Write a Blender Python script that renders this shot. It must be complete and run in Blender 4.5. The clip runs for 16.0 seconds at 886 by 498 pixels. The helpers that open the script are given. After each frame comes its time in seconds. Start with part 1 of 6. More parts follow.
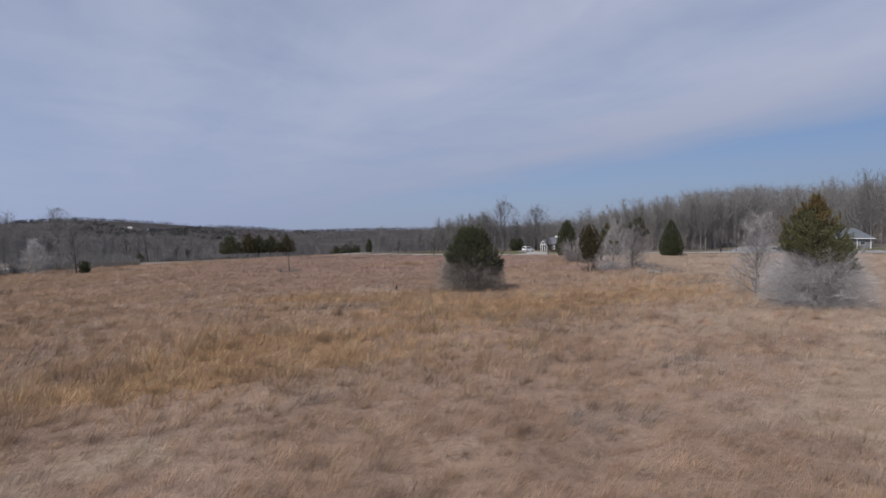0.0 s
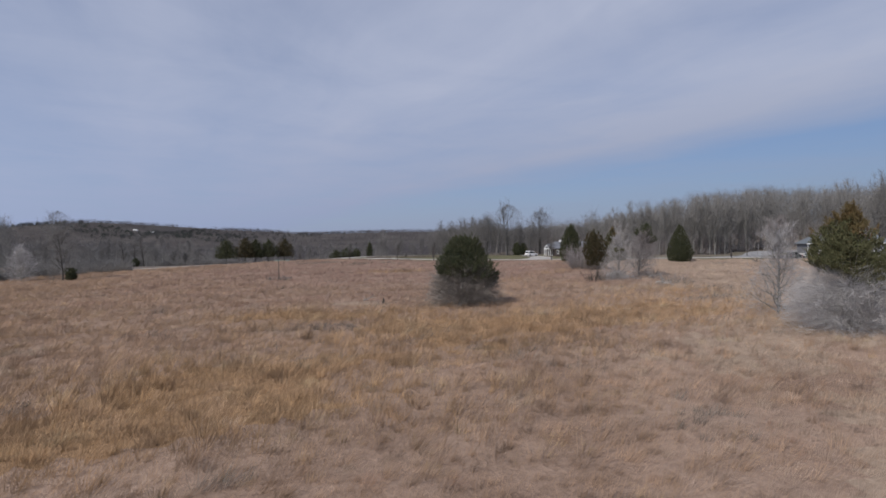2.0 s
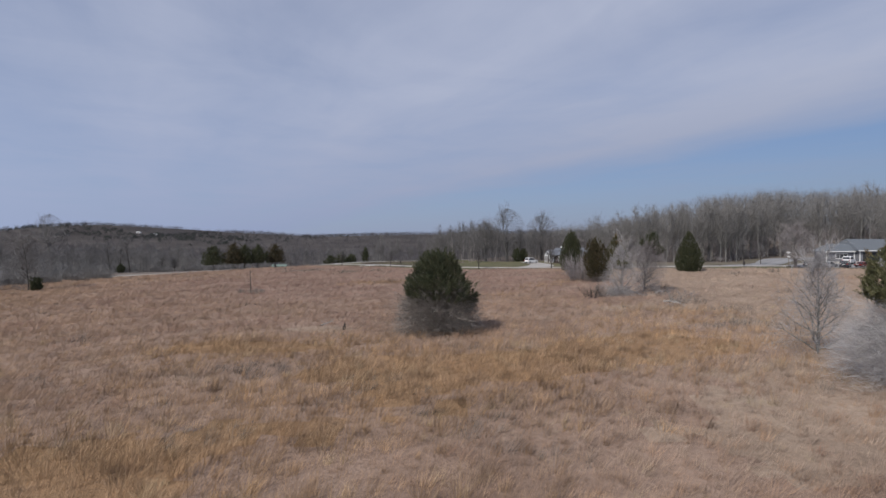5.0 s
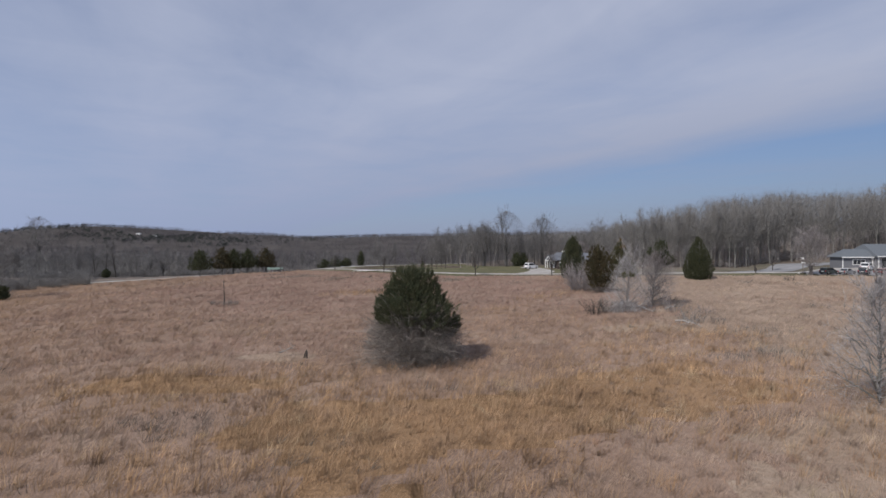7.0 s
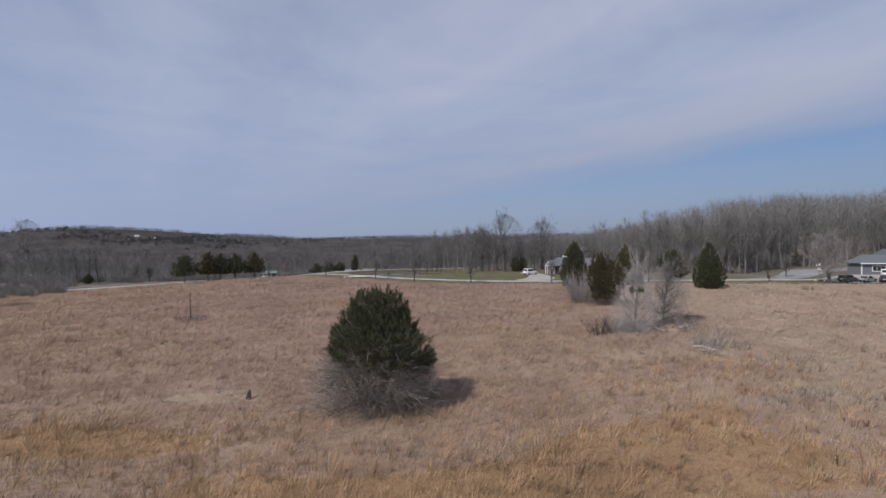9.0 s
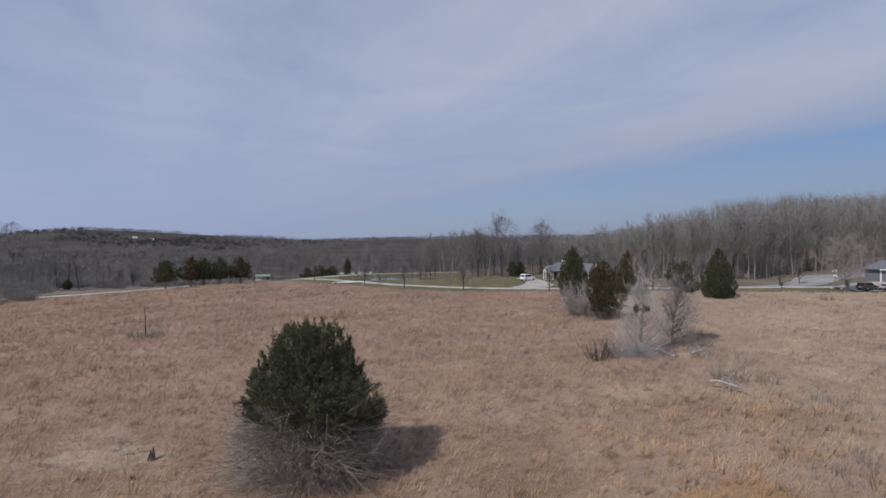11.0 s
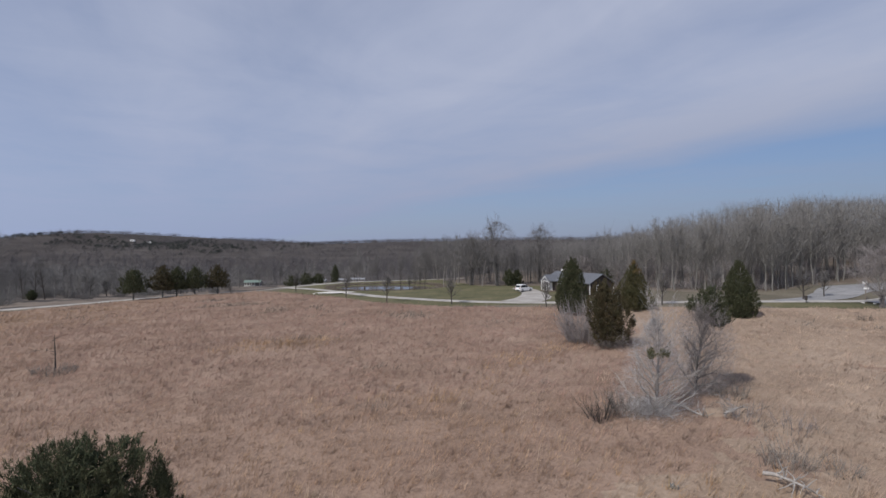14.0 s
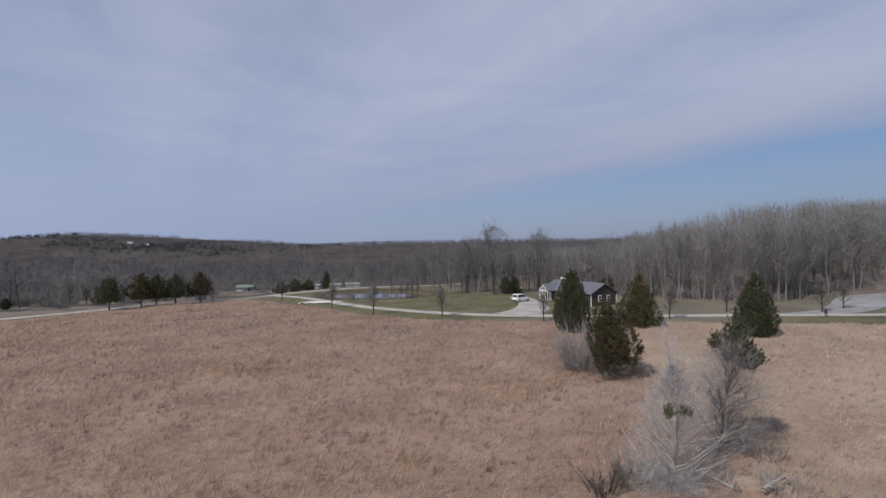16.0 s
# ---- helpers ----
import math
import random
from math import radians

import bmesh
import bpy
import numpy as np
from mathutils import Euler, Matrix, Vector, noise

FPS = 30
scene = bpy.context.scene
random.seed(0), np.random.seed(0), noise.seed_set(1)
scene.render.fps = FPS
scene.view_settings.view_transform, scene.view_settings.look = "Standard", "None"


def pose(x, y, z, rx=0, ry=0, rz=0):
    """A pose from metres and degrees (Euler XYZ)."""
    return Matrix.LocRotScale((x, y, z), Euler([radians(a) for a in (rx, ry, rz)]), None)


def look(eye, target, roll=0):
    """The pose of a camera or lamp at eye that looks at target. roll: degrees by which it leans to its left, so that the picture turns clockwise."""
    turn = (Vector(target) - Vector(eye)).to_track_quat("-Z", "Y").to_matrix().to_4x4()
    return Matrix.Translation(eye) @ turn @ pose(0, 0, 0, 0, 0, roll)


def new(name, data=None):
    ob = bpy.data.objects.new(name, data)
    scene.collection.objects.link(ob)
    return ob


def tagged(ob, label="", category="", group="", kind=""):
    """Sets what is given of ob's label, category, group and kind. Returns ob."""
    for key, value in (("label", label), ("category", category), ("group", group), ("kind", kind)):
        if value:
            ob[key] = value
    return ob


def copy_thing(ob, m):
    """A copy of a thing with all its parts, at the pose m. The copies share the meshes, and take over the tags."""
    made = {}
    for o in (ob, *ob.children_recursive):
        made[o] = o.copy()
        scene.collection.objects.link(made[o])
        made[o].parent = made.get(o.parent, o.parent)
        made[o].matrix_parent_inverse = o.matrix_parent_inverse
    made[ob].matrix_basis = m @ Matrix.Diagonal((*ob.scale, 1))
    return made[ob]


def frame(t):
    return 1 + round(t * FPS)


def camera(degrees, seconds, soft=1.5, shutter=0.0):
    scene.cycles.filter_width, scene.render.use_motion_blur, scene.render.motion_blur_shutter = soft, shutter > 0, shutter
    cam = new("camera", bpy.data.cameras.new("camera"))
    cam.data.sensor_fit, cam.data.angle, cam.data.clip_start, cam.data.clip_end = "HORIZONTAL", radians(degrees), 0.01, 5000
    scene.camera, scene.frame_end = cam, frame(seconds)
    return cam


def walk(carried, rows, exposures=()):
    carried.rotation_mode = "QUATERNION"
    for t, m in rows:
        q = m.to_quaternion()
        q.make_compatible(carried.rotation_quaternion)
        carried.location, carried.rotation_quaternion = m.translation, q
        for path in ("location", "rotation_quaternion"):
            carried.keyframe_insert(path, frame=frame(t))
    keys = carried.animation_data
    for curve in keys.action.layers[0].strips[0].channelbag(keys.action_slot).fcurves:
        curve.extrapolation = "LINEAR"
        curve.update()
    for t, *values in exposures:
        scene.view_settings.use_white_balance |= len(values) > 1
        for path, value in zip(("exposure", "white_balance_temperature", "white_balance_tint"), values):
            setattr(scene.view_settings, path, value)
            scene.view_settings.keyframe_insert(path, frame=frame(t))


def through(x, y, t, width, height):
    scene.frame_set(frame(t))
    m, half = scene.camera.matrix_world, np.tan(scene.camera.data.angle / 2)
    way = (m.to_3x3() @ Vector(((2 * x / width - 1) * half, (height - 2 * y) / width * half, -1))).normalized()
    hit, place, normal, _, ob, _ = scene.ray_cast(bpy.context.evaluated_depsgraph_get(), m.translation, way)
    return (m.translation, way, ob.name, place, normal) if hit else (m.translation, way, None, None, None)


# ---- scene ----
cam = camera(81.7, 16.0, soft=1.5)
METRES, EYE, TILT, LEAN, TURN = 60.0, 6.5, -0.9, 0.0, 0.0
ROWS = [
    (0.0, 0.0, 0.0, 0.0, 0.0, 0.0, -0.0),
    (0.5, 0.0053, 0.0193, 0.0068, 0.14, 0.07, -0.0),
    (1.0, 0.0124, 0.04, 0.0123, 0.31, 0.1, 0.01),
    (1.5, 0.0198, 0.0595, 0.0151, 0.5, 0.15, 0.0),
    (2.0, 0.0294, 0.0812, 0.0176, 0.64, 0.18, 0.02),
    (2.5, 0.0394, 0.1025, 0.0204, 0.76, 0.22, 0.0),
    (3.0, 0.0505, 0.126, 0.0248, 0.9, 0.27, -0.02),
    (3.5, 0.0602, 0.1485, 0.0291, 1.0, 0.31, -0.04),
    (4.0, 0.0696, 0.1734, 0.0336, 1.12, 0.35, -0.06),
    (6.5, 0.1102, 0.3139, 0.0578, 1.49, 0.49, -0.07),
    (7.0, 0.1191, 0.3475, 0.0638, 1.57, 0.52, -0.08),
    (7.5, 0.1264, 0.3792, 0.0685, 1.61, 0.57, -0.09),
    (8.0, 0.1343, 0.4131, 0.0739, 1.67, 0.61, -0.06),
    (10.5, 0.1795, 0.5746, 0.0999, 1.89, 0.71, -0.01),
    (11.0, 0.1907, 0.6086, 0.1049, 1.96, 0.74, 0.01),
    (11.5, 0.2005, 0.6408, 0.1099, 2.02, 0.77, -0.0),
    (12.0, 0.2105, 0.6757, 0.115, 2.06, 0.82, 0.01),
    (12.5, 0.2189, 0.7081, 0.1201, 2.1, 0.84, 0.03),
    (13.0, 0.2275, 0.7427, 0.1256, 2.15, 0.88, 0.08),
    (13.5, 0.2355, 0.7743, 0.1309, 2.18, 0.91, 0.08),
    (14.0, 0.245, 0.8103, 0.1366, 2.23, 0.93, 0.1),
    (14.5, 0.253, 0.8418, 0.1413, 2.27, 0.97, 0.12),
    (15.0, 0.2614, 0.8774, 0.1491, 2.31, 0.98, 0.14),
    (15.5, 0.2695, 0.9085, 0.1568, 2.34, 1.02, 0.14),
    (16.0, 0.2787, 0.9436, 0.1656, 2.38, 1.04, 0.15),
]
walk(cam, [(t, pose(0, 0, EYE, TILT, LEAN, TURN) @ pose(METRES * x, METRES * y, METRES * z, 90 + pitch, roll, yaw)) for t, x, y, z, yaw, pitch, roll in ROWS])

# ---------------------------------------------------------------- world, sun, exposure
SUN_EL, SUN_AZ = radians(44), math.atan2(-0.68, -0.73)
scene.view_settings.exposure = 0.0
world = bpy.data.worlds.new("sky")
scene.world = world
world.use_nodes = True


class Nodes:
    """A small writer for node trees."""

    def __init__(self, tree):
        self.tree = tree
        tree.nodes.clear()

    def add(self, kind, **values):
        node = self.tree.nodes.new("ShaderNode" + kind)
        for key, value in values.items():
            key = key.replace("__", " ")
            if key in node.inputs:
                if isinstance(value, bpy.types.NodeSocket):
                    self.tree.links.new(value, node.inputs[key])
                else:
                    node.inputs[key].default_value = value
            else:
                setattr(node, key, value)
        return node

    def link(self, a, b):
        self.tree.links.new(a, b)

    def math(self, op, a, b=0.0, clamp=False):
        node = self.tree.nodes.new("ShaderNodeMath")
        node.operation, node.use_clamp = op, clamp
        for socket, value in zip(node.inputs, (a, b)):
            if isinstance(value, bpy.types.NodeSocket):
                self.link(value, socket)
            else:
                socket.default_value = value
        return node.outputs[0]

    def mix(self, fac, a, b, blend="MIX"):
        node = self.tree.nodes.new("ShaderNodeMix")
        node.data_type, node.blend_type = "RGBA", blend
        for socket, value in zip((node.inputs[0], node.inputs[6], node.inputs[7]), (fac, a, b)):
            if isinstance(value, bpy.types.NodeSocket):
                self.link(value, socket)
            elif isinstance(value, (int, float)):
                socket.default_value = value
            else:
                socket.default_value = (*value, 1.0)
        return node.outputs[2]

    def ramp(self, fac, stops):
        node = self.tree.nodes.new("ShaderNodeValToRGB")
        el = node.color_ramp.elements
        while len(el) < len(stops):
            el.new(0.5)
        for e, (at, colour) in zip(el, stops):
            e.position = at
            e.color = (*colour, 1.0) if len(colour) == 3 else colour
        self.link(fac, node.inputs[0])
        return node.outputs[0]

    def noise(self, vector, scale, detail=4.0, rough=0.55, distortion=0.0):
        node = self.tree.nodes.new("ShaderNodeTexNoise")
        node.inputs["Scale"].default_value = scale
        node.inputs["Detail"].default_value = detail
        node.inputs["Roughness"].default_value = rough
        node.inputs["Distortion"].default_value = distortion
        if vector is not None:
            self.link(vector, node.inputs["Vector"])
        return node.outputs["Fac"]


def build_sky():
    n = Nodes(world.node_tree)
    sky = n.add("TexSky", sky_type="NISHITA", sun_disc=False, sun_elevation=SUN_EL, sun_rotation=SUN_AZ,
                altitude=200.0, air_density=1.0, dust_density=0.2, ozone_density=3.0)
    way = n.add("TexCoord").outputs["Generated"]
    sep = n.add("SeparateXYZ", Vector=way)
    # high thin cloud on a level sheet overhead, drawn out along one wind
    up = n.math("ADD", n.math("MAXIMUM", sep.outputs["Z"], 0.0), 0.02)
    ux, uy = n.math("DIVIDE", sep.outputs["X"], up), n.math("DIVIDE", sep.outputs["Y"], up)
    across = n.math("ADD", n.math("MULTIPLY", ux, 0.866), n.math("MULTIPLY", uy, 0.5))
    along = n.math("ADD", n.math("MULTIPLY", ux, -0.5), n.math("MULTIPLY", uy, 0.866))
    streak = n.add("CombineXYZ", X=n.math("MULTIPLY", across, 1.0), Y=n.math("MULTIPLY", along, 0.34)).outputs[0]
    broad = n.noise(streak, 0.55, 3.0, 0.5, 0.3)
    fine = n.noise(streak, 2.4, 6.0, 0.6, 0.6)
    soft = n.noise(n.add("CombineXYZ", X=ux, Y=uy).outputs[0], 0.8, 5.0, 0.55, 0.5)
    bent = n.math("ADD", across, n.math("MULTIPLY", n.math("SUBTRACT", broad, 0.5), 2.0))
    band = n.ramp(n.math("MULTIPLY", n.math("ADD", bent, 2.0), 0.1),
                  [(0.0, (0.7,) * 3), (0.11, (0.60,) * 3), (0.19, (0.82,) * 3), (0.25, (0.64,) * 3), (0.33, (0.92,) * 3), (0.42, (0.72,) * 3), (0.54, (0.97,) * 3), (0.68, (0.05,) * 3), (1.0, (0.15,) * 3)])
    fac = n.math("ADD", n.math("ADD", band, n.math("MULTIPLY", n.math("SUBTRACT", fine, 0.5), 0.30)), n.math("MULTIPLY", n.math("SUBTRACT", soft, 0.5), 0.7), True)
    deep = n.mix(1.0, sky.outputs[0], (0.84, 0.87, 1.0), "MULTIPLY")
    blue = n.add("Background", Color=deep, Strength=0.092)
    cloud = n.add("Background", Color=(0.70, 0.765, 0.98, 1.0), Strength=0.635)
    # the haze is brighter on the sun's side
    glow = n.math("SUBTRACT", 0.46, n.math("MULTIPLY", sep.outputs["X"], 0.20))
    haze = n.add("Background", Color=(0.51, 0.62, 0.95, 1.0), Strength=glow)
    both = n.tree.nodes.new("ShaderNodeMixShader")
    n.link(fac, both.inputs[0])
    n.link(blue.outputs[0], both.inputs[1])
    n.link(cloud.outputs[0], both.inputs[2])
    # the veil of air that thickens towards the horizon
    low = n.ramp(sep.outputs["Z"], [(0.0, (0.92,) * 3), (0.10, (0.6,) * 3), (0.28, (0.12,) * 3), (0.5, (0.0,) * 3)])
    veil = n.tree.nodes.new("ShaderNodeMixShader")
    n.link(low, veil.inputs[0])
    n.link(both.outputs[0], veil.inputs[1])
    n.link(haze.outputs[0], veil.inputs[2])
    out = n.add("OutputWorld")
    n.link(veil.outputs[0], out.inputs["Surface"])


build_sky()
sun_data = bpy.data.lights.new("sun", "SUN")
sun_data.energy, sun_data.angle, sun_data.color = 3.4, radians(2.0), (1.0, 0.945, 0.89)
sun = new("sun", sun_data)
sun.matrix_world = look((0, 0, 0), (-math.sin(SUN_AZ) * math.cos(SUN_EL), -math.cos(SUN_AZ) * math.cos(SUN_EL), -math.sin(SUN_EL)))


# ---------------------------------------------------------------- materials
def material(name, build):
    m = bpy.data.materials.new(name)
    m.use_nodes = True
    n = Nodes(m.node_tree)
    shader = n.add("BsdfPrincipled")
    n.link(shader.outputs[0], n.add("OutputMaterial").inputs["Surface"])
    build(n, shader)
    return m


def bumped(n, shader, height, strength, distance=0.02):
    b = n.add("Bump", Strength=strength, Distance=distance, Height=height)
    n.link(b.outputs[0], shader.inputs["Normal"])


def plain(name, colour, rough=0.7, metal=0.0, vary=0.12, scale=6.0, bump=0.0):
    """A surface of one colour with a little grain and wear."""
    def build(n, shader):
        at = n.add("TexCoord").outputs["Object"]
        grain = n.noise(at, scale, 5.0)
        wide = n.noise(at, scale * 0.13, 2.0)
        lo = tuple(c * (1 - vary) for c in colour)
        hi = tuple(min(1.0, c * (1 + vary)) for c in colour)
        n.link(n.mix(n.math("ADD", n.math("MULTIPLY", grain, 0.6), n.math("MULTIPLY", wide, 0.4)), lo, hi), shader.inputs["Base Color"])
        shader.inputs["Roughness"].default_value, shader.inputs["Metallic"].default_value = rough, metal
        if bump:
            bumped(n, shader, grain, bump)
    return material(name, build)


def fibre(name, stops, rough=0.8, drift=None, drift_scale=0.05, through=0.0, mottle=0.0, flecks=(), soft=0.0):
    """Blades, needles and twigs: each island has its own tone; stands drift in colour over metres."""
    def build(n, shader):
        rnd = n.add("NewGeometry").outputs["Random Per Island"]
        colour = n.ramp(rnd, stops)
        if drift:
            at = n.add("TexCoord").outputs["Object"]
            wide = n.ramp(n.noise(at, drift_scale, 4.0, 0.6), [(0.38, (0, 0, 0)), (0.62, (1, 1, 1))])
            colour = n.mix(n.math("MULTIPLY", wide, 0.6), colour, drift)
        if mottle:
            # tussock by tussock, and stand by stand
            at = n.add("TexCoord").outputs["Object"]
            small, large = n.noise(at, 1.1, 3.0, 0.6), n.noise(at, 0.22, 4.0, 0.6, 0.5)
            lo, hi = 1 - mottle, 1 + 0.8 * mottle
            colour = n.mix(1.0, colour, n.ramp(small, [(0.34, (lo, lo, lo)), (0.66, (hi, hi, hi))]), "MULTIPLY")
            colour = n.mix(1.0, colour, n.ramp(large, [(0.34, (lo, lo * 0.97, lo)), (0.66, (hi, hi, hi))]), "MULTIPLY")
            # streaks laid over by the wind
            laid = n.add("Mapping", Vector=at, Rotation=(0.0, 0.0, 0.12), Scale=(0.16, 0.55, 1.0))
            streak = n.noise(laid.outputs[0], 1.0, 4.0, 0.62, 0.8)
            lo, hi = 1 - 1.9 * mottle, 1 + 0.75 * mottle
            colour = n.mix(1.0, colour, n.ramp(streak, [(0.30, (lo, lo * 0.97, lo * 0.96)), (0.47, (1.0, 0.995, 0.99)), (0.66, (hi, hi, hi))]), "MULTIPLY")
        for k, (tint, scale, start) in enumerate(flecks):
            # tussocks of another kind scattered through the stand
            moved = n.add("Mapping", Vector=n.add("TexCoord").outputs["Object"], Location=(31.0 * k, 17.0 * k, 0.0))
            spot = n.ramp(n.noise(moved.outputs[0], scale, 3.0, 0.6, 0.6), [(start, (0, 0, 0)), (start + 0.08, (0.6, 0.6, 0.6))])
            colour = n.mix(spot, colour, tint)
        n.link(colour, shader.inputs["Base Color"])
        shader.inputs["Roughness"].default_value = rough
        shader.inputs["Specular IOR Level"].default_value = 0.2
        if soft:
            # round, downy seed heads: the stand shades as a swelling canopy more than as flat blades
            at = n.add("TexCoord").outputs["Object"]
            swell = n.tree.nodes.new("ShaderNodeTexNoise")
            swell.inputs["Scale"].default_value, swell.inputs["Detail"].default_value = 0.9, 3.0
            n.link(at, swell.inputs["Vector"])
            tilt = n.add("VectorMath", operation="MULTIPLY_ADD")
            n.link(swell.outputs["Color"], tilt.inputs[0])
            tilt.inputs[1].default_value, tilt.inputs[2].default_value = (2.6, 2.6, 0.0), (-1.3, -1.3, 1.0)
            own = n.add("VectorMath", operation="MULTIPLY_ADD")
            n.link(n.add("NewGeometry").outputs["Normal"], own.inputs[0])
            own.inputs[1].default_value = (1 - soft,) * 3
            n.link(tilt.outputs[0], own.inputs[2])
            facing = n.add("VectorMath", operation="NORMALIZE")
            n.link(own.outputs[0], facing.inputs[0])
            n.link(facing.outputs[0], shader.inputs["Normal"])
        if through:
            thin = n.add("BsdfTranslucent", Color=colour)
            both = n.add("MixShader", Fac=through)
            n.link(shader.outputs[0], both.inputs[1])
            n.link(thin.outputs[0], both.inputs[2])
            out = [k for k in n.tree.nodes if k.bl_idname == "ShaderNodeOutputMaterial"][0]
            n.link(both.outputs[0], out.inputs["Surface"])
    return material(name, build)


MAT = {}
MAT["bluestem"] = fibre("bluestem", [(0.0, (0.372, 0.249, 0.165)), (0.5, (0.40, 0.275, 0.184)), (1.0, (0.432, 0.303, 0.207))], drift=(0.432, 0.294, 0.208), drift_scale=0.09, through=0.18, soft=0.75, mottle=0.22, flecks=[((0.50, 0.375, 0.195), 0.55, 0.60), ((0.315, 0.179, 0.124), 0.32, 0.60), ((0.53, 0.435, 0.345), 0.28, 0.58), ((0.235, 0.187, 0.148), 0.5, 0.64)])
MAT["golden"] = fibre("golden_grass", [(0.0, (0.41, 0.268, 0.155)), (0.5, (0.462, 0.312, 0.19)), (1.0, (0.52, 0.367, 0.233))], drift=(0.45, 0.282, 0.148), drift_scale=0.12, flecks=[((0.34, 0.20, 0.095), 0.7, 0.58), ((0.56, 0.445, 0.29), 0.4, 0.57), ((0.41, 0.285, 0.20), 0.35, 0.54)], through=0.18, soft=0.75, mottle=0.22)
MAT["russet"] = fibre("russet_bluestem", [(0.0, (0.312, 0.203, 0.157)), (0.5, (0.357, 0.24, 0.191)), (1.0, (0.405, 0.286, 0.23))], drift=(0.372, 0.243, 0.20), drift_scale=0.09, through=0.18, soft=0.75, mottle=0.2, flecks=[((0.31, 0.182, 0.143), 0.32, 0.60), ((0.49, 0.392, 0.33), 0.28, 0.58), ((0.23, 0.174, 0.15), 0.5, 0.64)])
MAT["straw"] = fibre("straw", [(0.0, (0.425, 0.318, 0.242)), (0.5, (0.462, 0.353, 0.271)), (1.0, (0.502, 0.393, 0.306))], drift=(0.448, 0.338, 0.262), through=0.18, soft=0.75, mottle=0.17, flecks=[((0.42, 0.31, 0.225), 0.35, 0.57), ((0.55, 0.45, 0.28), 0.5, 0.60)])
MAT["forb"] = fibre("dead_forb", [(0.0, (0.115, 0.096, 0.080)), (0.6, (0.19, 0.160, 0.134)), (1.0, (0.28, 0.242, 0.205))])
MAT["needle"] = fibre("cedar_needle", [(0.0, (0.034, 0.046, 0.028)), (0.5, (0.066, 0.083, 0.047)), (0.85, (0.10, 0.115, 0.066)), (1.0, (0.16, 0.13, 0.08))], drift=(0.085, 0.084, 0.044), drift_scale=0.8, through=0.15)
# aerial haze is put into the colour: lighter, bluer needles for distant cedars
MAT["needle_far_hazy"] = fibre("far_cedar_needle_hazy", [(0.0, (0.033, 0.0405, 0.0374)), (0.5, (0.06, 0.0705, 0.0629)), (1.0, (0.0975, 0.105, 0.0935))], drift=(0.06, 0.063, 0.0595), drift_scale=0.02)
MAT["needle_dull"] = fibre("cedar_needle_dull", [(0.0, (0.034, 0.043, 0.025)), (0.5, (0.066, 0.078, 0.042)), (0.85, (0.10, 0.108, 0.06)), (1.0, (0.145, 0.12, 0.075))], drift=(0.072, 0.076, 0.04), drift_scale=0.6, through=0.15)
MAT["needle_olive"] = fibre("cedar_needle_olive", [(0.0, (0.05, 0.053, 0.029)), (0.5, (0.10, 0.096, 0.048)), (1.0, (0.175, 0.137, 0.07))], drift=(0.062, 0.07, 0.035), drift_scale=0.5, through=0.15)
MAT["needle_gold"] = fibre("cedar_needle_bronze", [(0.0, (0.072, 0.078, 0.044)), (0.5, (0.125, 0.127, 0.064)), (1.0, (0.205, 0.175, 0.092))], drift=(0.105, 0.113, 0.055), drift_scale=0.6, through=0.15)
MAT["needle_rust"] = fibre("cedar_needle_rust", [(0.0, (0.036, 0.036, 0.02)), (0.5, (0.085, 0.07, 0.04)), (1.0, (0.15, 0.105, 0.06))], drift=(0.06, 0.062, 0.032), drift_scale=0.7, through=0.15)
MAT["twig"] = fibre("woodland_twig", [(0.0, (0.137, 0.133, 0.128)), (0.5, (0.193, 0.188, 0.181)), (1.0, (0.268, 0.262, 0.252))], drift=(0.182, 0.171, 0.156), drift_scale=0.05)
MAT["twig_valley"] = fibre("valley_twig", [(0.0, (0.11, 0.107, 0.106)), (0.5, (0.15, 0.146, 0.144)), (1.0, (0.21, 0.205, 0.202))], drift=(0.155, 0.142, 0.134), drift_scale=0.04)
MAT["twig_grey"] = fibre("grey_twig", [(0.0, (0.145, 0.143, 0.142)), (0.5, (0.185, 0.182, 0.18)), (1.0, (0.235, 0.231, 0.228))], drift=(0.19, 0.178, 0.155), drift_scale=0.03)
# twigs of the distant woods, with the bluish cast of haze mixed in
MAT["twig_far_hazy"] = fibre("far_twig_hazy", [(0.0, (0.07, 0.066, 0.07)), (0.5, (0.105, 0.10, 0.106)), (1.0, (0.15, 0.145, 0.152))], drift=(0.11, 0.098, 0.10), drift_scale=0.012)
MAT["needle_bronze"] = fibre("cedar_needle_winter_bronze", [(0.0, (0.09, 0.07, 0.035)), (0.5, (0.17, 0.115, 0.055)), (1.0, (0.25, 0.16, 0.08))], drift=(0.12, 0.11, 0.05), drift_scale=0.6, through=0.15)
MAT["twig_rose"] = fibre("rosy_grey_twig", [(0.0, (0.20, 0.18, 0.175)), (0.5, (0.29, 0.265, 0.26)), (1.0, (0.38, 0.35, 0.345))], through=0.15)
MAT["twig_pale"] = fibre("pale_dead_twig", [(0.0, (0.32, 0.305, 0.30)), (0.5, (0.47, 0.455, 0.45)), (1.0, (0.62, 0.605, 0.60))], through=0.2)
MAT["twig_silver"] = fibre("silver_dead_twig", [(0.0, (0.28, 0.268, 0.265)), (0.5, (0.405, 0.392, 0.39)), (1.0, (0.53, 0.517, 0.515))], through=0.2)
MAT["twig_dead"] = fibre("grey_dead_twig", [(0.0, (0.125, 0.109, 0.097)), (0.5, (0.218, 0.196, 0.176)), (1.0, (0.345, 0.315, 0.285))])


